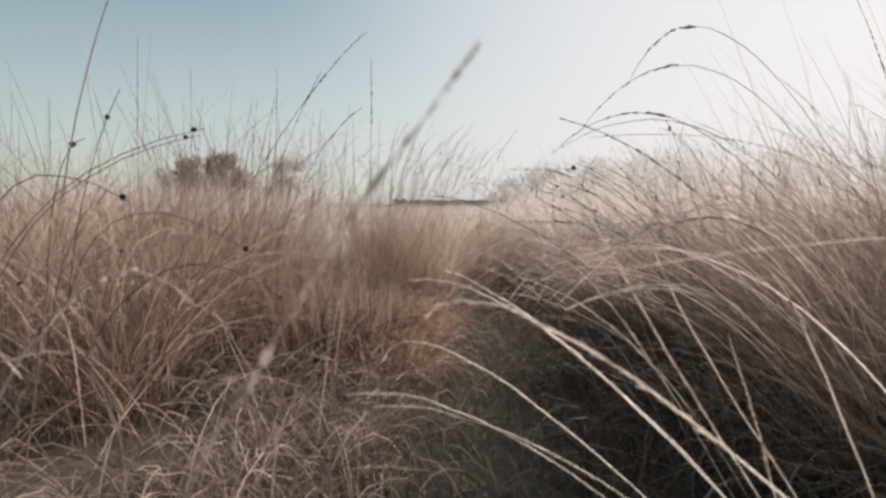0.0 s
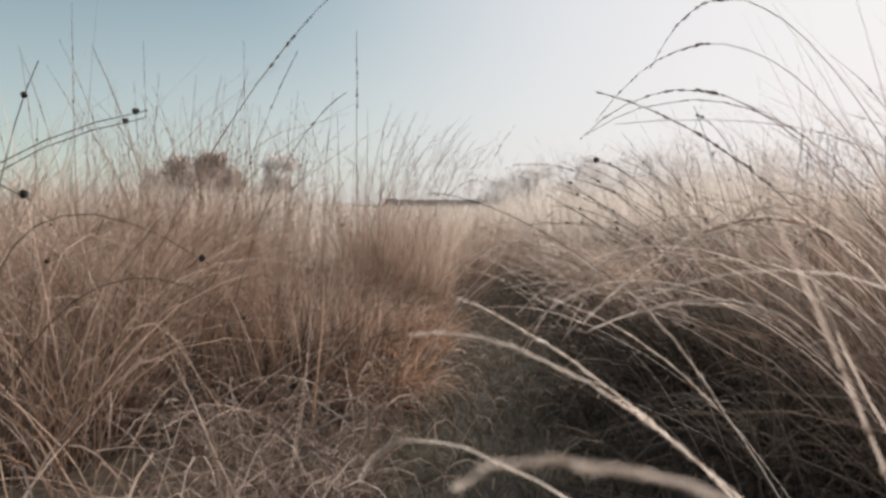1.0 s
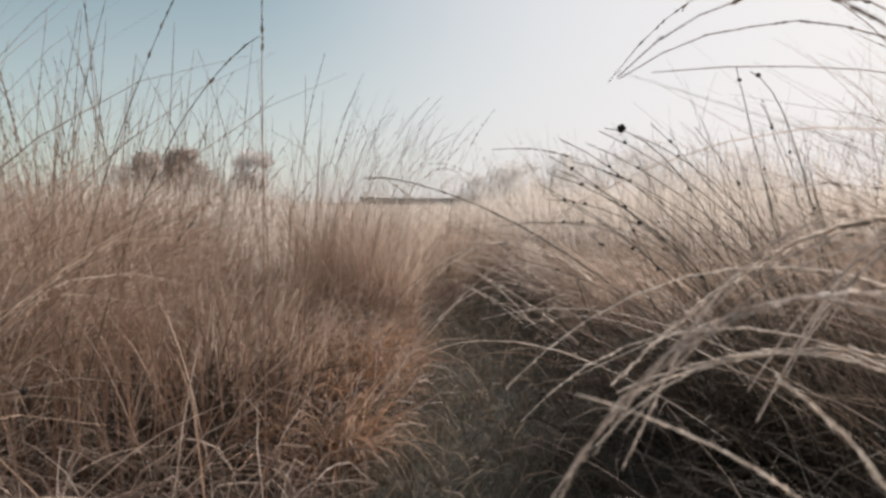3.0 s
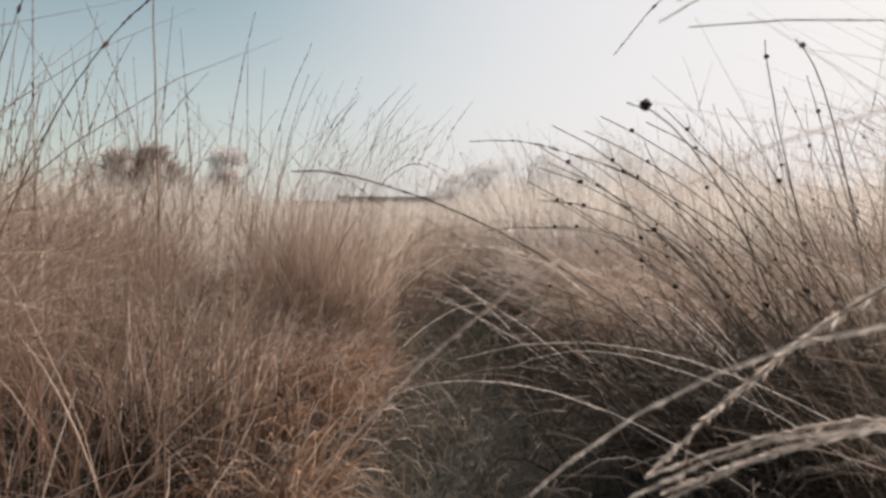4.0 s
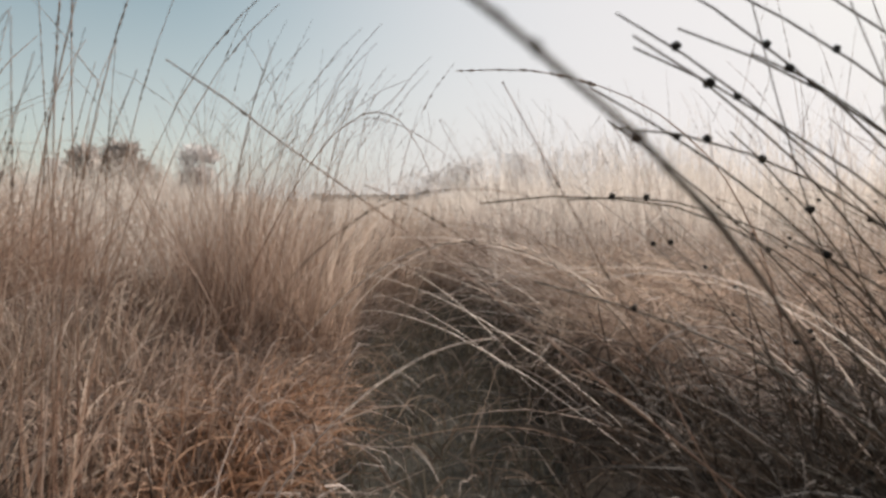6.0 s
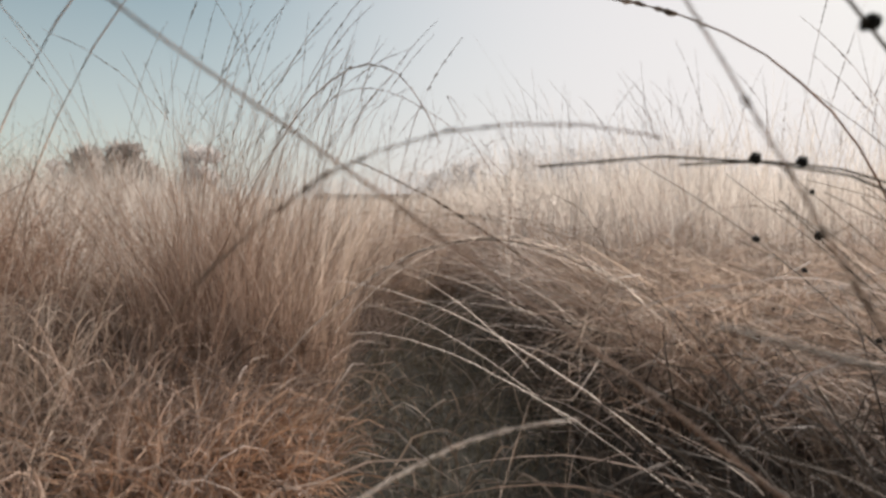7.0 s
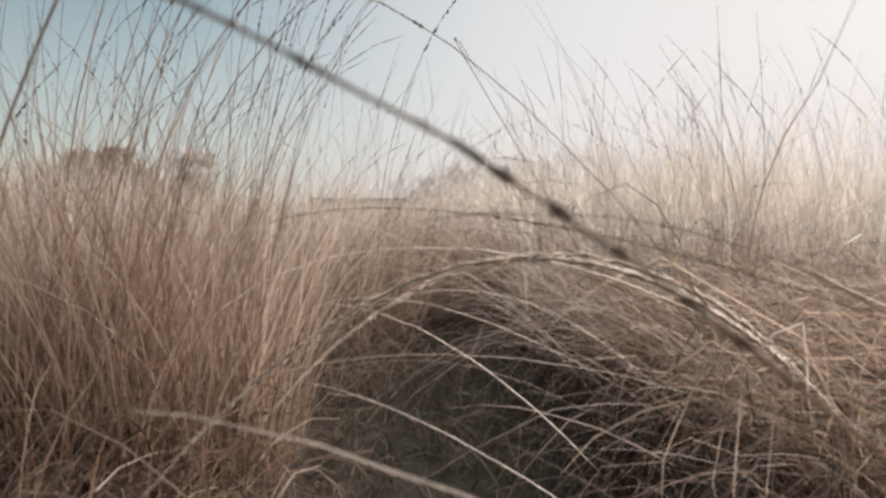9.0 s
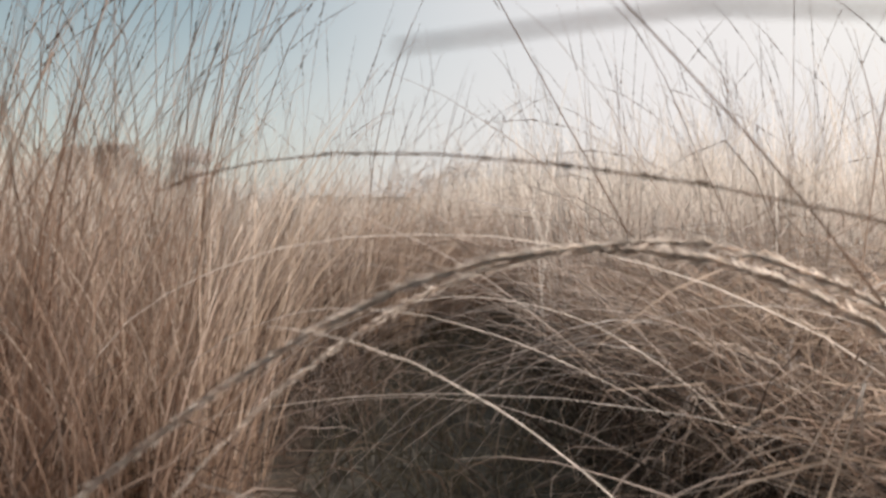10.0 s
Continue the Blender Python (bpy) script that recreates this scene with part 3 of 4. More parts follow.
# the mound that arches over the path
for k, (tx, ty) in enumerate(((0.40, 2.62), (0.46, 2.80), (0.36, 2.92), (0.52, 2.66), (0.30, 3.12), (0.48, 3.05), (0.34, 2.75))):
    tussock("arching_clump", tx, ty, 0.10, 28, 0.70, (MATTED, FROSTED, FROSTED)[k % 3], "grass mound arching over the path", 0.42, 1.8, 0.0017, toward=LEFT + 0.3, drift=1.5, group="arching clumps",
            stalks=3, stalk_tall=0.6, shapes=(3, 5), wobble=0.14, seg=9)
for k in range(22):
    tussock("hanging_clump", random.uniform(1.3, 2.8), random.uniform(0.1, 1.9), 0.15, 240, random.uniform(0.5, 0.7), (MATTED, WEATHERED_SHADED, STRAW)[k % 3],
            "bleached grass clump hanging over its neighbours", 0.2, 1.0, 0.0036, toward=LEFT, drift=0.5, stalks=6, stalk_tall=0.9, shapes=(0, 1, 2, 3), group="hanging clumps", wobble=0.06)
for k in range(14):
    tussock("bleached_clump", 0.62 + 0.16 * (k % 5) + random.uniform(-0.06, 0.06), 0.85 + 0.2 * (k // 5) + random.uniform(-0.06, 0.06), 0.12, 230, random.uniform(0.50, 0.64), (MATTED, WEATHERED_SHADED, STRAW)[k % 3],
            "fine bleached grass clump bowing towards the path", 0.16, 1.1, 0.0013, toward=LEFT, drift=0.6, wobble=0.09, stalks=5, stalk_tall=0.72, shapes=(1, 2, 3), group="bleached clumps")
# grass under the hanging clumps, coloured dark to stand in for their shade
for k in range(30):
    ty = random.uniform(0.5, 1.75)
    tussock("darkened_tussock", random.uniform(0.42, 1.3), ty, 0.15, 260, random.uniform(0.22, 0.33), SHADE_THATCH if ty > 1.05 else WEATHERED_SHADED, "grass tussock beside the path, darkened as if shaded", 0.3, 1.4, 0.003,
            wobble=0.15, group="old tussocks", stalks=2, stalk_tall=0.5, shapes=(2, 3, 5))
# sparse pale stalks that reach across the path from their feet on the one side
for k in range(11):
    tussock("sprawling_tuft", 0.28 + 0.14 * random.random(), (1.05 if k < 2 else 1.55) + 0.13 * k, 0.08, 6, 0.36, (FROSTED, STRAW)[k % 2], "sparse bleached stalks reaching over the path", 0.78, 0.75, 0.0020,
            toward=LEFT + random.uniform(-0.3, 0.3), drift=2.2, wobble=0.05, seg=9, group="sprawling tufts")


# ---- rushes with dark round heads ----
def knob_mesh(seed):
    """A lumpy round cluster of dark seeds."""
    own = random.Random(seed)
    bm = bmesh.new()
    bmesh.ops.create_icosphere(bm, subdivisions=2, radius=1.0)
    for vtx in bm.verts:
        vtx.co *= own.uniform(0.78, 1.25)
    me = bpy.data.meshes.new("seed_knob")
    bm.to_mesh(me)
    bm.free()
    me.materials.append(KNOB)
    return me


KNOBS = [knob_mesh(s) for s in range(4)]


def rush_stem(parent, root, lean, bend, turn, length, knobs=1, radius=0.0009):
    """A round leafless stem with a sharp tip; its dark heads sit a little below the tip."""
    line = curves(np.array([root]), np.array([turn]), np.array([lean]), np.array([bend]), np.array([length]), 10, 0.03, 1.6)
    v, f, a = tubes(line, np.array([radius]), 0.55, 5)
    st = new("stem", fresh_mesh("stem", v, f, RUSH, a, True))
    st.parent = parent
    for k in range(knobs):
        s = random.uniform(0.72, 0.97) * 10
        i = min(int(s), 9)
        at = line[0, i] * (1 - (s - i)) + line[0, i + 1] * (s - i)
        kn = new("seed_knob", random.choice(KNOBS))
        kn.parent = st
        size = random.uniform(0.0018, 0.0034)
        kn.matrix_basis = Matrix.LocRotScale(Vector(at) + Vector((0, 0, size * 0.5)), Euler((random.random() * 6, random.random() * 6, 0)), (size,) * 3)
    return st


def rush_clump(x, y, stems, tall, toward, drift, label, radius=0.1, slant=0.5):
    ob = tagged(new("rush_clump"), label, "rush")
    ob.location = (x, y, float(ground_height(x, y)))
    for k in range(stems):
        rr, tt = radius * math.sqrt(random.random()), random.uniform(0, 2 * math.pi)
        az = math.atan2(math.sin(tt) + drift * math.sin(toward), math.cos(tt) + drift * math.cos(toward)) + random.gauss(0, 0.45)
        lean, bend, long = abs(random.gauss(slant, 0.33)), random.gauss(0.35, 0.4), tall * random.uniform(0.7, 1.1)
        reach = long * math.sin(min(1.5, lean + 0.5 * bend)) * math.cos(az)
        if abs(x + reach) < 0.24:      # stems lying over the path have been trodden away
            long *= 0.55
        rush_stem(ob, (rr * math.cos(tt), rr * math.sin(tt), -0.01), lean, bend, az, long, random.choice((0, 0, 1, 1, 1)))
    return ob


rush_clump(0.6, 1.56, 130, 0.64, LEFT + 0.05, 1.1, "dark green-brown rush clump with black round seed heads", 0.15, 0.72)
rush_clump(0.92, 1.72, 75, 0.66, LEFT + 0.2, 0.8, "dark green-brown rush clump with black round seed heads", 0.16, 0.5)
rush_clump(-0.85, 0.98, 22, 0.6, RIGHT - 0.1, 0.5, "brown rush clump with black round seed heads", 0.13, 0.35)


# ---- single stalks that cross in front ----
def arc_line(root, middle, tip, seg=18, wobble=0.0016, at=0.5):
    """A bent line from the root through the middle, met at the share at of its way, to the tip."""
    a, m, b = (np.array(p, float) for p in (root, middle, tip))
    c = (m - (1 - at) ** 2 * a - at ** 2 * b) / (2 * at * (1 - at))
    s = np.linspace(0, 1, seg + 1)[:, None]
    line = (1 - s) ** 2 * a + 2 * s * (1 - s) * c + s ** 2 * b
    line[1:-1] += rng.normal(0, wobble * 0.3, (seg - 1, 3))
    return line[None]


def keeled_leaf(line, radius):
    """A dry leaf folded along its keel: two thin wings that meet at an angle, narrowing to the tip."""
    k = line.shape[1]
    s = np.linspace(0, 1, k)
    way = np.gradient(line[0], axis=0)
    way /= np.linalg.norm(way, axis=1, keepdims=True)
    side = np.cross(way, (0, 0, 1.0))
    side /= np.linalg.norm(side, axis=1, keepdims=True) + 1e-9
    up = np.cross(side, way)
    half = (radius * 1.35 * (1 - 0.6 * s ** 2) * (1 + rng.normal(0, 0.03, k)))[:, None]
    verts = np.stack([line[0] + (side + 0.6 * up) * half, line[0], line[0] + (0.6 * up - side) * half], 1).reshape(-1, 3)
    i = np.arange(k - 1)[:, None] * 3
    faces = np.concatenate([i + (0, 1, 4, 3), i + (1, 2, 5, 4)])
    return verts, faces, np.repeat(s, 3)


def lone_stalk(root, middle, tip, radius, material, label, head=0.75, chaff=50, size=0.014, loose=0.3, at=0.5, name="grass_stalk"):
    """A long flowering stalk on its own, knotted at its joints, with a chaffy head on its last part."""
    line = arc_line(root, middle, tip, at=at)
    k = line.shape[1]
    sw = 1 + 0.3 * (np.arange(k) % 6 == 5) + rng.normal(0, 0.06, k)
    v, f, a = tubes(line - line[:, :1], np.array([radius * 0.8]), 0.55, 6, sw)
    if material in (FROSTED, PLUME):
        v, f, a = keeled_leaf(line - line[:, :1], radius)
    ob = tagged(new(name), label, "grass stalk")
    ob.location = line[0, 0]
    st = new("stem", fresh_mesh("stem", v, f, material, a, True))
    st.parent = ob
    if chaff:
        hd = tagged(new("seed_head", head_on(line - line[:, :1], head, size, chaff, material if material in (FROSTED, PLUME) else HEADS, spread_out=loose, fat=0.07 if material is PLUME else 0.28)), kind="stuff")
        hd.parent = ob
    return ob


PALE = "pale feathery stalk arching over the path"
BLEACHED, BROWN = "bleached stalk arching across the path", "brown flowering stalk leaning across the view"
# where the walk begins
lone_stalk((-0.226, 0.213, 0.0), (-0.072, 0.156, 0.336), (0.052, 0.157, 0.532), 0.0009, FROSTED, "tan flowering stalk with a slender spike", 0.74, 70, 0.007, 0.10, at=0.538)
lone_stalk((0.524, 0.444, 0.0), (0.151, 0.300, 0.379), (0.015, 0.289, 0.433), 0.0010, PLUME, PALE, 0.5, 300, 0.008, 0.35, at=0.538)
lone_stalk((0.421, 0.603, 0.0), (0.130, 0.470, 0.349), (-0.019, 0.411, 0.435), 0.0011, PLUME, PALE, 0.5, 300, 0.008, 0.35, at=0.538)
lone_stalk((0.417, 0.746, 0.0), (0.137, 0.590, 0.319), (-0.016, 0.567, 0.424), 0.0012, PLUME, PALE, 0.5, 300, 0.009, 0.35, at=0.538)
lone_stalk((0.394, 0.750, 0.0), (0.216, 0.738, 0.299), (0.120, 0.734, 0.414), 0.0011, PLUME, PALE, 0.5, 300, 0.009, 0.35, at=0.538)
lone_stalk((0.413, 0.800, 0.0), (0.224, 0.786, 0.285), (0.053, 0.775, 0.392), 0.0010, PLUME, PALE, 0.5, 300, 0.008, 0.35, at=0.538)
lone_stalk((0.584, 0.601, 0.0), (0.301, 0.511, 0.396), (0.087, 0.482, 0.440), 0.0011, PLUME, PALE, 0.5, 120, 0.007, 0.2, at=0.538)
lone_stalk((0.699, 0.400, 0.0), (0.519, 0.344, 0.413), (0.121, 0.308, 0.458), 0.0011, PLUME, PALE, 0.5, 140, 0.008, 0.2, at=0.538)
lone_stalk((0.394, 0.509, 0.0), (0.102, 0.405, 0.295), (-0.032, 0.294, 0.387), 0.0009, PLUME, PALE, 0.5, 60, 0.005, 0.2, at=0.538)
lone_stalk((0.42, 0.52, 0.0), (0.13, 0.42, 0.28), (-0.02, 0.31, 0.375), 0.0008, PLUME, PALE, 0.5, 60, 0.005, 0.2, at=0.538)
lone_stalk((0.380, 0.588, 0.0), (0.063, 0.451, 0.338), (-0.039, 0.401, 0.375), 0.0010, PLUME, PALE, 0.5, 70, 0.006, 0.2, at=0.538)
lone_stalk((-0.492, 0.387, 0.0), (-0.215, 0.270, 0.398), (-0.099, 0.260, 0.442), 0.0012, FROSTED, BLEACHED, 0.6, 80, 0.007, 0.18, at=0.538)
lone_stalk((-0.50, 0.36, 0.0), (-0.29, 0.27, 0.37), (-0.20, 0.26, 0.40), 0.0011, FROSTED, BLEACHED, 0.6, 70, 0.006, 0.18, at=0.538)
lone_stalk((0.462, 0.550, 0.0), (0.271, 0.464, 0.227), (0.102, 0.361, 0.486), 0.0010, FROSTED, BLEACHED, 0.7, 50, 0.006, 0.2, at=0.538)
lone_stalk((0.458, 0.499, 0.0), (0.210, 0.470, 0.366), (0.164, 0.471, 0.477), 0.0010, FROSTED, BLEACHED, 0.7, 50, 0.006, 0.2, at=0.538)
lone_stalk((0.422, 0.450, 0.0), (0.285, 0.430, 0.344), (0.231, 0.429, 0.447), 0.0010, FROSTED, BLEACHED, 0.7, 50, 0.006, 0.2, at=0.538)
lone_stalk((0.300, 0.420, 0.0), (0.257, 0.419, 0.225), (0.207, 0.421, 0.397), 0.0010, FROSTED, BLEACHED, 0.7, 50, 0.006, 0.2, at=0.538)
lone_stalk((-0.6, 0.62, 0.0), (-0.49, 0.64, 0.60), (-0.40, 0.66, 0.80), 0.0014, STRAW, BROWN, 0.8, 30)
lone_stalk((-0.62, 0.792, 0.0), (-0.308, 0.772, 0.552), (-0.17, 0.828, 0.744), 0.0011, STRAW, BROWN, 0.75, 40, 0.007, 0.12, at=0.6)
lone_stalk((-0.28, 1.19, 0.0), (-0.272, 1.19, 0.42), (-0.266, 1.19, 0.80), 0.0013, RUSSET, BROWN, 0.8, 24, 0.01, 0.15)
# the fan of drooping tips
for k in range(11):
    ty = 0.74 + 0.02 * k + random.uniform(-0.02, 0.02)
    lone_stalk((0.62 + 0.02 * k, ty + 0.18, 0.0), (0.24 + 0.025 * k, ty + 0.06, 0.425 + 0.004 * k + random.uniform(-0.02, 0.02)), (0.02 + 0.022 * k + random.uniform(-0.03, 0.03), ty, 0.34 + 0.005 * k),
               0.0011, FROSTED, BLEACHED, 0.55, 60, 0.007, 0.2)
lone_stalk((0.60, 0.86, 0.0), (0.274, 0.833, 0.524), (0.106, 0.821, 0.611), 0.0013, STRAW, BROWN, 0.65, 44, 0.010, 0.2, at=0.7)
lone_stalk((0.75, 1.02, 0.0), (0.30, 0.99, 0.63), (0.105, 0.97, 0.576), 0.0012, STRAW, BROWN, 0.65, 40, 0.010, 0.2, at=0.66)
lone_stalk((1.1, 1.6, 0.0), (0.60, 1.50, 0.76), (0.182, 1.42, 0.663), 0.0014, STRAW, BROWN, 0.7, 36)
lone_stalk((1.1, 1.5, 0.0), (0.60, 1.45, 0.82), (0.295, 1.44, 0.774), 0.0014, STRAW, BROWN, 0.7, 36)
# halfway
lone_stalk((-0.62, 1.25, 0.0), (-0.50, 1.3, 0.48), (-0.33, 1.33, 0.72), 0.0014, RUSH, BROWN, 0.8, 16, 0.01, 0.15)
lone_stalk((-0.70, 1.3, 0.0), (-0.58, 1.3, 0.45), (-0.42, 1.3, 0.80), 0.0014, RUSH, BROWN, 0.8, 16, 0.01, 0.15)
lone_stalk((-0.18, 2.9, 0.0), (-0.17, 2.9, 0.5), (0.0, 2.9, 0.86), 0.0014, STRAW, BROWN, 0.75, 26)
lone_stalk((0.578, 2.0, 0.0), (0.119, 1.311, 0.404), (-0.132, 1.138, 0.507), 0.0016, RUSH, BROWN, 0.6, 50, 0.006, 0.12, at=0.538)
lone_stalk((0.754, 1.406, 0.0), (0.294, 1.314, 0.296), (-0.004, 1.221, 0.334), 0.0010, PLUME, PALE, 0.5, 220, 0.008, 0.35, at=0.538)
lone_stalk((0.70, 1.43, 0.0), (0.27, 1.33, 0.285), (0.05, 1.25, 0.318), 0.0010, PLUME, PALE, 0.6, 40, 0.005, 0.2, at=0.538)
lone_stalk((0.519, 1.369, 0.0), (0.142, 1.324, 0.256), (-0.081, 1.310, 0.265), 0.0010, PLUME, PALE, 0.5, 220, 0.008, 0.35, at=0.538)
lone_stalk((0.622, 0.846, 0.0), (0.092, 0.901, 0.493), (-0.095, 1.008, 0.299), 0.0013, FROSTED, BLEACHED, 0.8, 70, 0.005, 0.12, at=0.748)
lone_stalk((0.750, 1.150, 0.0), (0.439, 1.065, 0.458), (0.124, 1.048, 0.312), 0.0010, PLUME, PALE, 0.4, 1500, 0.016, 0.5, at=0.538)
lone_stalk((0.650, 1.200, 0.0), (0.410, 1.101, 0.312), (0.140, 1.088, 0.292), 0.0009, PLUME, PALE, 0.45, 1100, 0.014, 0.45, at=0.538)
lone_stalk((0.600, 1.120, 0.0), (0.404, 1.060, 0.324), (0.135, 1.048, 0.300), 0.0009, PLUME, PALE, 0.45, 1100, 0.014, 0.45, at=0.538)
# pale arcs of the first hummock
lone_stalk((0.778, 1.047, 0.0), (0.305, 0.939, 0.416), (0.022, 0.931, 0.343), 0.0012, PLUME, PALE, 0.55, 220, 0.008, 0.35, at=0.538)
lone_stalk((0.700, 1.050, 0.0), (0.272, 0.941, 0.372), (0.033, 0.924, 0.320), 0.0011, PLUME, PALE, 0.55, 220, 0.008, 0.35, at=0.538)
lone_stalk((0.656, 1.000, 0.0), (0.278, 0.890, 0.366), (0.079, 0.880, 0.323), 0.0011, PLUME, PALE, 0.55, 220, 0.008, 0.35, at=0.538)
lone_stalk((0.650, 1.000, 0.0), (0.386, 0.925, 0.394), (0.074, 0.911, 0.361), 0.0011, PLUME, PALE, 0.55, 220, 0.008, 0.35, at=0.538)
lone_stalk((0.850, 1.150, 0.0), (0.447, 1.074, 0.576), (0.123, 1.056, 0.592), 0.0012, STRAW, BROWN, 0.65, 60, 0.006, 0.15, at=0.538)
lone_stalk((0.750, 1.150, 0.0), (0.660, 1.173, 0.520), (0.181, 1.169, 0.622), 0.0012, STRAW, BROWN, 0.6, 60, 0.007, 0.15, at=0.538)
# the crossing pair after the second gap
lone_stalk((0.46, 1.51, 0.0), (-0.019, 1.49, 0.405), (-0.20, 1.49, 0.535), 0.0014, STRAW, BROWN, 0.9, 14, 0.006, 0.12, at=0.75)
lone_stalk((-0.490, 2.095, 0.0), (-0.186, 1.945, 0.528), (-0.034, 1.874, 0.477), 0.0012, STRAW, BROWN, 0.65, 60, 0.006, 0.14, at=0.538)
lone_stalk((0.438, 2.251, 0.0), (0.004, 2.217, 0.513), (-0.212, 2.212, 0.582), 0.0008, STRAW, BROWN, 0.65, 60, 0.006, 0.14, at=0.538)
lone_stalk((0.45, 1.83, 0.0), (0.20, 1.82, 0.575), (0.0, 1.82, 0.60), 0.0016, STRAW, BROWN, 0.75, 36, 0.012, 0.2, at=0.75)
lone_stalk((0.55, 1.66, 0.0), (0.28, 1.72, 0.30), (0.206, 1.696, 0.275), 0.002, FROSTED, BLEACHED, 0.6, 40, 0.01, 0.2, at=0.75)
lone_stalk((0.62, 1.85, 0.0), (0.36, 1.80, 0.335), (0.11, 1.75, 0.328), 0.0016, FROSTED, BLEACHED, 0.75, 20, 0.008, 0.15, at=0.6)
lone_stalk((-0.24, 1.52, 0.0), (-0.056, 1.50, 0.434), (0.05, 1.50, 0.443), 0.0009, STRAW, BROWN, 0.55, 70, 0.005, 0.15, at=0.75)
lone_stalk((-0.25, 1.60, 0.0), (-0.055, 1.53, 0.30), (0.028, 1.52, 0.335), 0.0012, PLUME, PALE, 0.55, 260, 0.007, 0.3, at=0.7)
lone_stalk((0.30, 1.42, 0.0), (0.077, 1.47, 0.43), (0.03, 1.49, 0.52), 0.0010, STRAW, BROWN, 0.75, 60, 0.005, 0.15, at=0.84)
lone_stalk((0.55, 1.55, 0.0), (0.15, 1.48, 0.392), (0.03, 1.46, 0.389), 0.0006, PLUME, PALE, 0.7, 0, at=0.8)
lone_stalk((0.55, 1.58, 0.0), (0.17, 1.49, 0.385), (0.07, 1.47, 0.385), 0.0006, PLUME, PALE, 0.7, 0, at=0.8)
# towards the end of the walk
lone_stalk((0.50, 2.30, 0.0), (0.096, 2.220, 0.358), (-0.215, 2.22, 0.206), 0.0005, PLUME, PALE, 0.30, 2200, 0.0105, 0.5, at=0.538)
lone_stalk((0.537, 2.285, 0.0), (0.070, 2.237, 0.355), (-0.270, 2.100, 0.190), 0.0005, PLUME, PALE, 0.25, 3400, 0.0125, 0.5, at=0.538)
lone_stalk((0.712, 2.695, 0.0), (0.003, 2.350, 0.354), (-0.384, 2.418, 0.215), 0.0012, PLUME, PALE, 0.5, 70, 0.006, 0.2, at=0.538)
lone_stalk((0.399, 2.653, 0.0), (-0.058, 2.472, 0.267), (-0.245, 2.299, 0.257), 0.0011, PLUME, PALE, 0.5, 60, 0.006, 0.2, at=0.538)
lone_stalk((0.40, 2.60, 0.0), (0.0, 2.46, 0.29), (-0.26, 2.33, 0.185), 0.0010, PLUME, PALE, 0.6, 50, 0.006, 0.2, at=0.538)
lone_stalk((0.355, 1.966, 0.0), (0.049, 1.897, 0.263), (-0.152, 1.894, 0.336), 0.0011, PLUME, PALE, 0.5, 60, 0.006, 0.2, at=0.538)
lone_stalk((0.34, 1.93, 0.0), (0.03, 1.88, 0.235), (-0.13, 1.87, 0.285), 0.0010, PLUME, PALE, 0.5, 50, 0.006, 0.2, at=0.538)
lone_stalk((0.232, 2.215, 0.0), (-0.014, 2.141, 0.208), (-0.157, 2.151, 0.263), 0.0010, PLUME, PALE, 0.5, 50, 0.005, 0.2, at=0.538)
lone_stalk((0.557, 2.656, 0.0), (0.056, 2.386, 0.216), (-0.285, 2.390, 0.190), 0.0009, PLUME, PALE, 0.6, 40, 0.005, 0.2, at=0.538)
lone_stalk((0.737, 2.612, 0.0), (0.289, 2.500, 0.276), (-0.092, 2.416, 0.159), 0.0010, PLUME, PALE, 0.55, 60, 0.006, 0.2, at=0.538)
lone_stalk((0.192, 2.493, 0.0), (-0.017, 2.297, 0.241), (-0.147, 2.217, 0.316), 0.0011, PLUME, PALE, 0.6, 50, 0.006, 0.2, at=0.538)
lone_stalk((0.488, 2.116, 0.0), (0.081, 1.876, 0.340), (-0.117, 1.836, 0.458), 0.0014, STRAW, BROWN, 0.6, 70, 0.007, 0.15, at=0.538)
lone_stalk((0.95, 2.25, 0.0), (0.185, 2.130, 0.354), (-0.224, 2.256, 0.388), 0.0011, STRAW, BROWN, 0.5, 70, 0.006, 0.15, at=0.538)
lone_stalk((0.387, 2.689, 0.0), (0.003, 2.484, 0.564), (0.007, 2.599, 0.605), 0.0010, STRAW, BROWN, 0.7, 50, 0.006, 0.12, at=0.538)


lone_stalk((0.50, 2.05, 0.0), (0.03, 1.985, 0.402), (-0.058, 1.985, 0.399), 0.0009, STRAW, BROWN, 0.7, 40, 0.004, 0.12, at=0.85)


# bleached leaves that arch over the path's end
for k in range(30):
    ry, rx = random.uniform(2.5, 3.1), random.uniform(0.26, 0.58)
    top = random.uniform(0.19, 0.35)
    mx, my = rx - random.uniform(0.36, 0.46), ry - random.uniform(0.08, 0.24)
    lone_stalk((rx, ry, 0.0), (mx, my, top), (mx - random.uniform(0.14, 0.32), my - random.uniform(-0.05, 0.15), top * random.uniform(0.45, 0.85)),
               random.uniform(0.0004, 0.0007), FROSTED, "bleached leaf arching over the path", 0.6, 0, at=random.uniform(0.52, 0.62), name="arching_leaf")


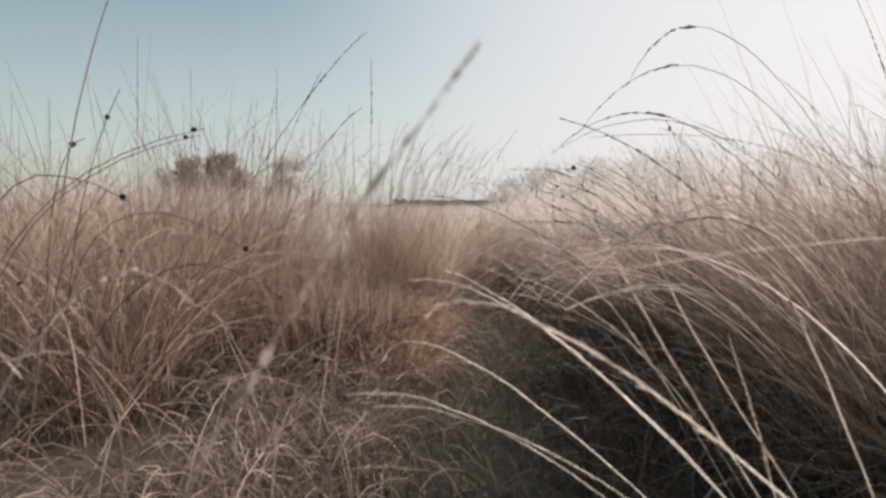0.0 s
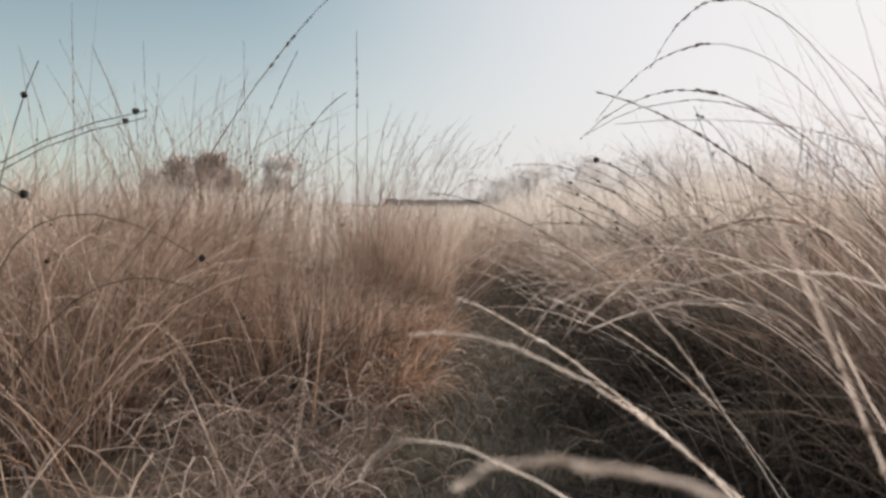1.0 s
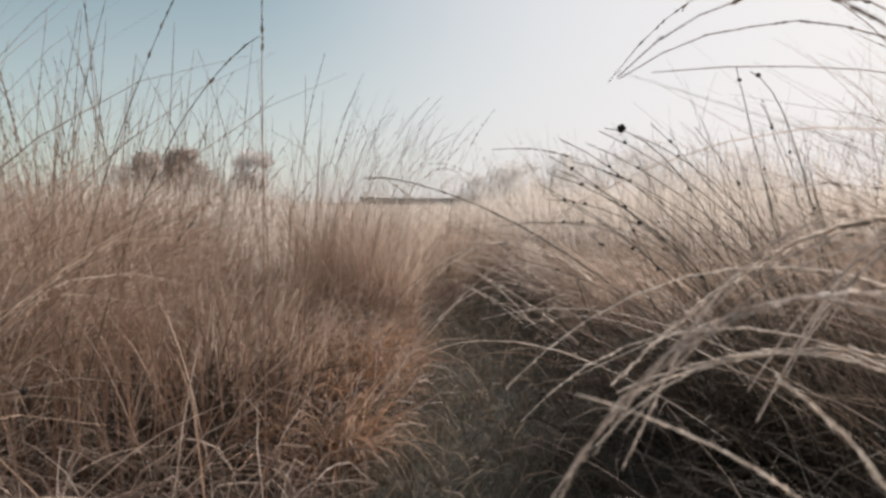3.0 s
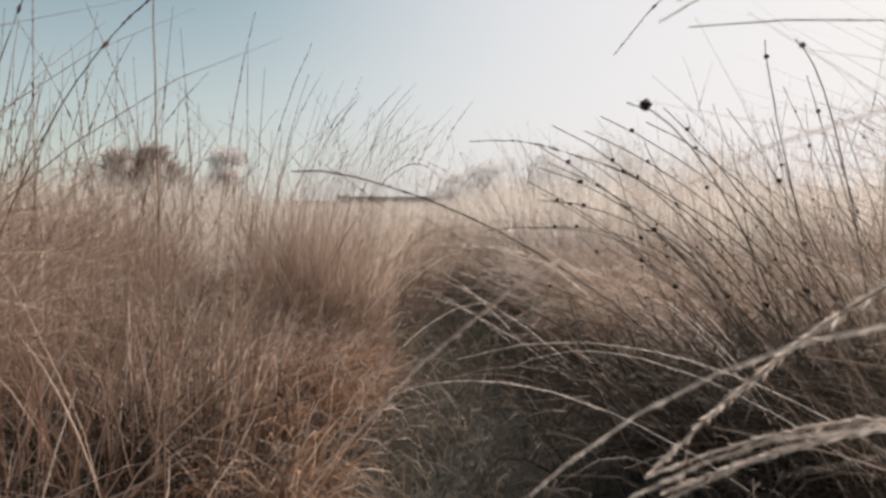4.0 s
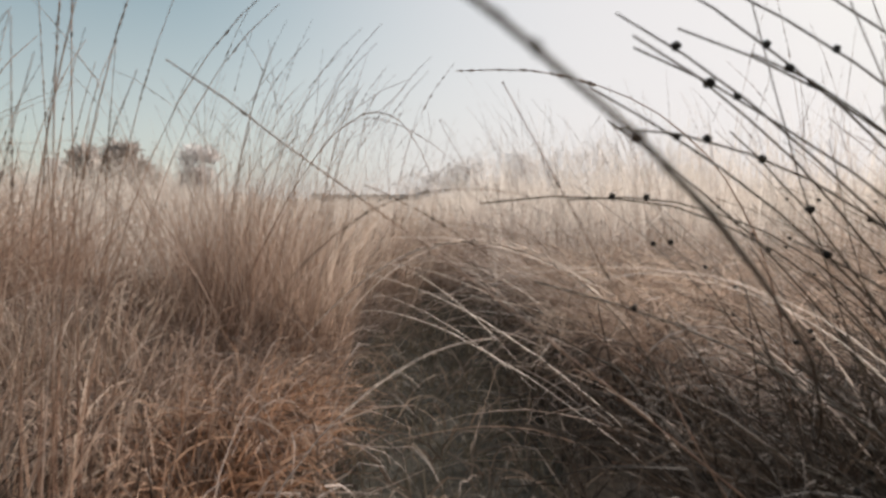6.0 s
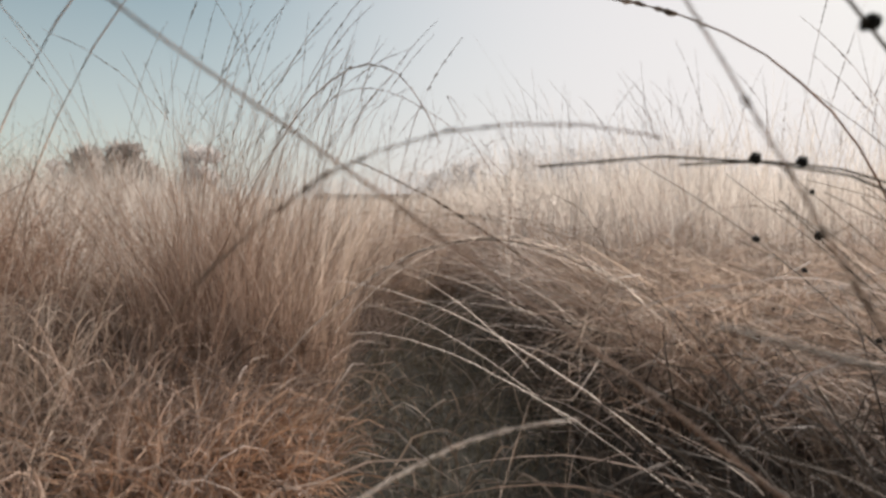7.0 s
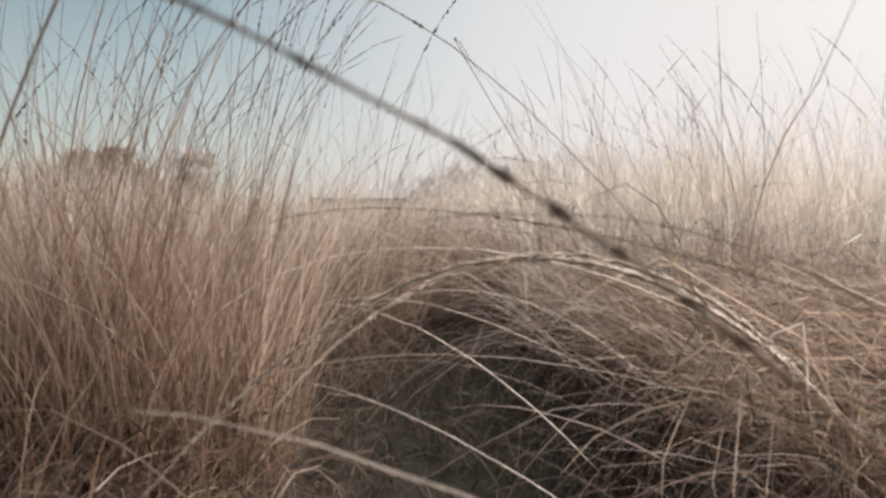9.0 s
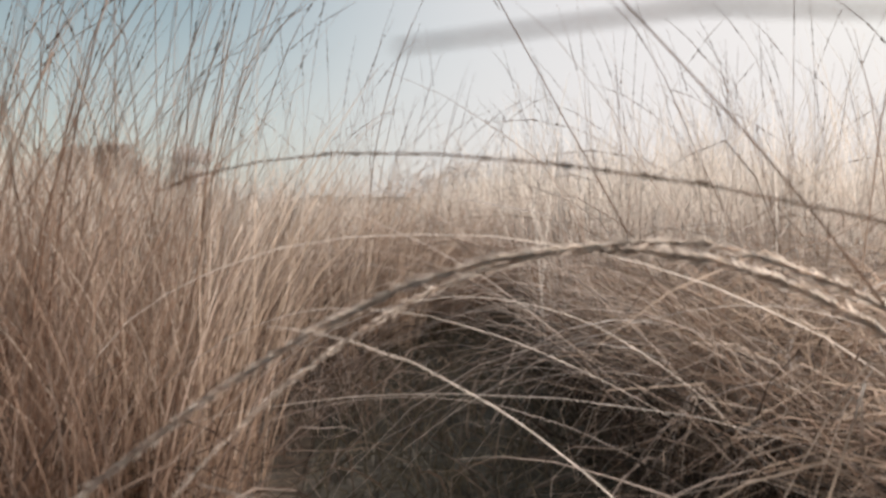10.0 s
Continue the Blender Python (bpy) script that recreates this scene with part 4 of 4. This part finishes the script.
# rush stems that lean far out of their clump
def lone_rush(root, middle, tip, at=0.93, size=0.0032):
    line = arc_line(root, middle, tip, 12)
    v, f, a = tubes(line - line[:, :1], np.array([0.0012]), 0.45, 5)
    ob = tagged(new("rush"), "dark leaning rush with a black round seed head", "rush", "leaning rushes")
    ob.location = line[0, 0]
    st = new("stem", fresh_mesh("stem", v, f, RUSH, a, True))
    st.parent = ob
    i = int(at * 12)
    p = (line[0, i] * (1 - (at * 12 - i)) + line[0, min(i + 1, 12)] * (at * 12 - i)) - line[0, 0]
    kn = new("seed_knob", random.choice(KNOBS))
    kn.parent = ob
    kn.matrix_basis = Matrix.LocRotScale(Vector(p) + Vector((0, 0, size * 0.6)), Euler((1, 2, 0)), (size,) * 3)
    return ob


lone_rush((0.58, 1.52, 0), (0.34, 1.40, 0.44), (0.13, 1.15, 0.56), 0.94, 0.0046)
lone_rush((0.58, 1.56, 0), (0.36, 1.55, 0.36), (0.09, 1.40, 0.525), 0.9)
lone_rush((0.60, 1.58, 0), (0.40, 1.62, 0.33), (0.20, 1.52, 0.49), 0.9)
lone_rush((0.56, 1.52, 0), (0.38, 1.50, 0.33), (0.19, 1.33, 0.455), 0.92)
lone_rush((0.60, 1.64, 0), (0.36, 1.66, 0.36), (0.02, 1.57, 0.437), 0.84)
lone_rush((0.62, 1.62, 0), (0.40, 1.67, 0.35), (0.10, 1.61, 0.44), 0.88)
lone_rush((0.58, 1.66, 0), (0.38, 1.64, 0.30), (0.105, 1.50, 0.495), 0.96)
lone_rush((0.66, 1.56, 0), (0.52, 1.50, 0.50), (0.36, 1.35, 0.66), 0.94)
lone_rush((0.64, 1.6, 0), (0.50, 1.60, 0.50), (0.40, 1.50, 0.70), 0.9)
lone_rush((-0.902, 0.852, 0), (-0.783, 0.815, 0.417), (-0.489, 0.920, 0.622), 0.98, 0.0044)
lone_rush((-0.90, 0.87, 0), (-0.785, 0.825, 0.41), (-0.50, 0.925, 0.612), 0.97, 0.0038)
lone_rush((-0.847, 0.977, 0), (-0.682, 0.889, 0.434), (-0.418, 0.941, 0.404), 0.985, 0.0048)
lone_rush((-0.772, 0.795, 0), (-0.640, 0.648, 0.457), (-0.471, 0.702, 0.495), 0.985, 0.0046)
lone_rush((-0.836, 0.914, 0), (-0.591, 0.886, 0.356), (-0.353, 0.926, 0.323), 0.985, 0.0026)
lone_rush((-0.78, 0.9, 0), (-0.72, 0.88, 0.40), (-0.60, 0.86, 0.68), 0.9, 0.004)
lone_rush((-0.85, 0.95, 0), (-0.80, 0.92, 0.45), (-0.66, 0.85, 0.60), 0.88, 0.005)
for tx, ty, tz in ((0.114, 1.465, 0.584), (0.178, 1.468, 0.596), (0.157, 1.466, 0.577), (0.098, 1.462, 0.556), (0.109, 1.461, 0.535), (0.082, 1.458, 0.51), (0.097, 1.457, 0.485),
                   (0.048, 1.448, 0.389), (0.137, 1.463, 0.547), (0.183, 1.463, 0.532), (0.237, 1.468, 0.588), (0.26, 1.47, 0.607), (0.211, 1.454, 0.415)):
    rx, ry = random.uniform(0.56, 0.74), random.uniform(1.45, 1.58)
    lone_rush((rx, ry, 0), ((rx + tx) * 0.5 + 0.01, (ry + ty) * 0.5, tz * 0.5 + random.uniform(0.05, 0.12)), (tx, ty, tz), random.uniform(0.84, 0.96), random.uniform(0.0020, 0.0030))
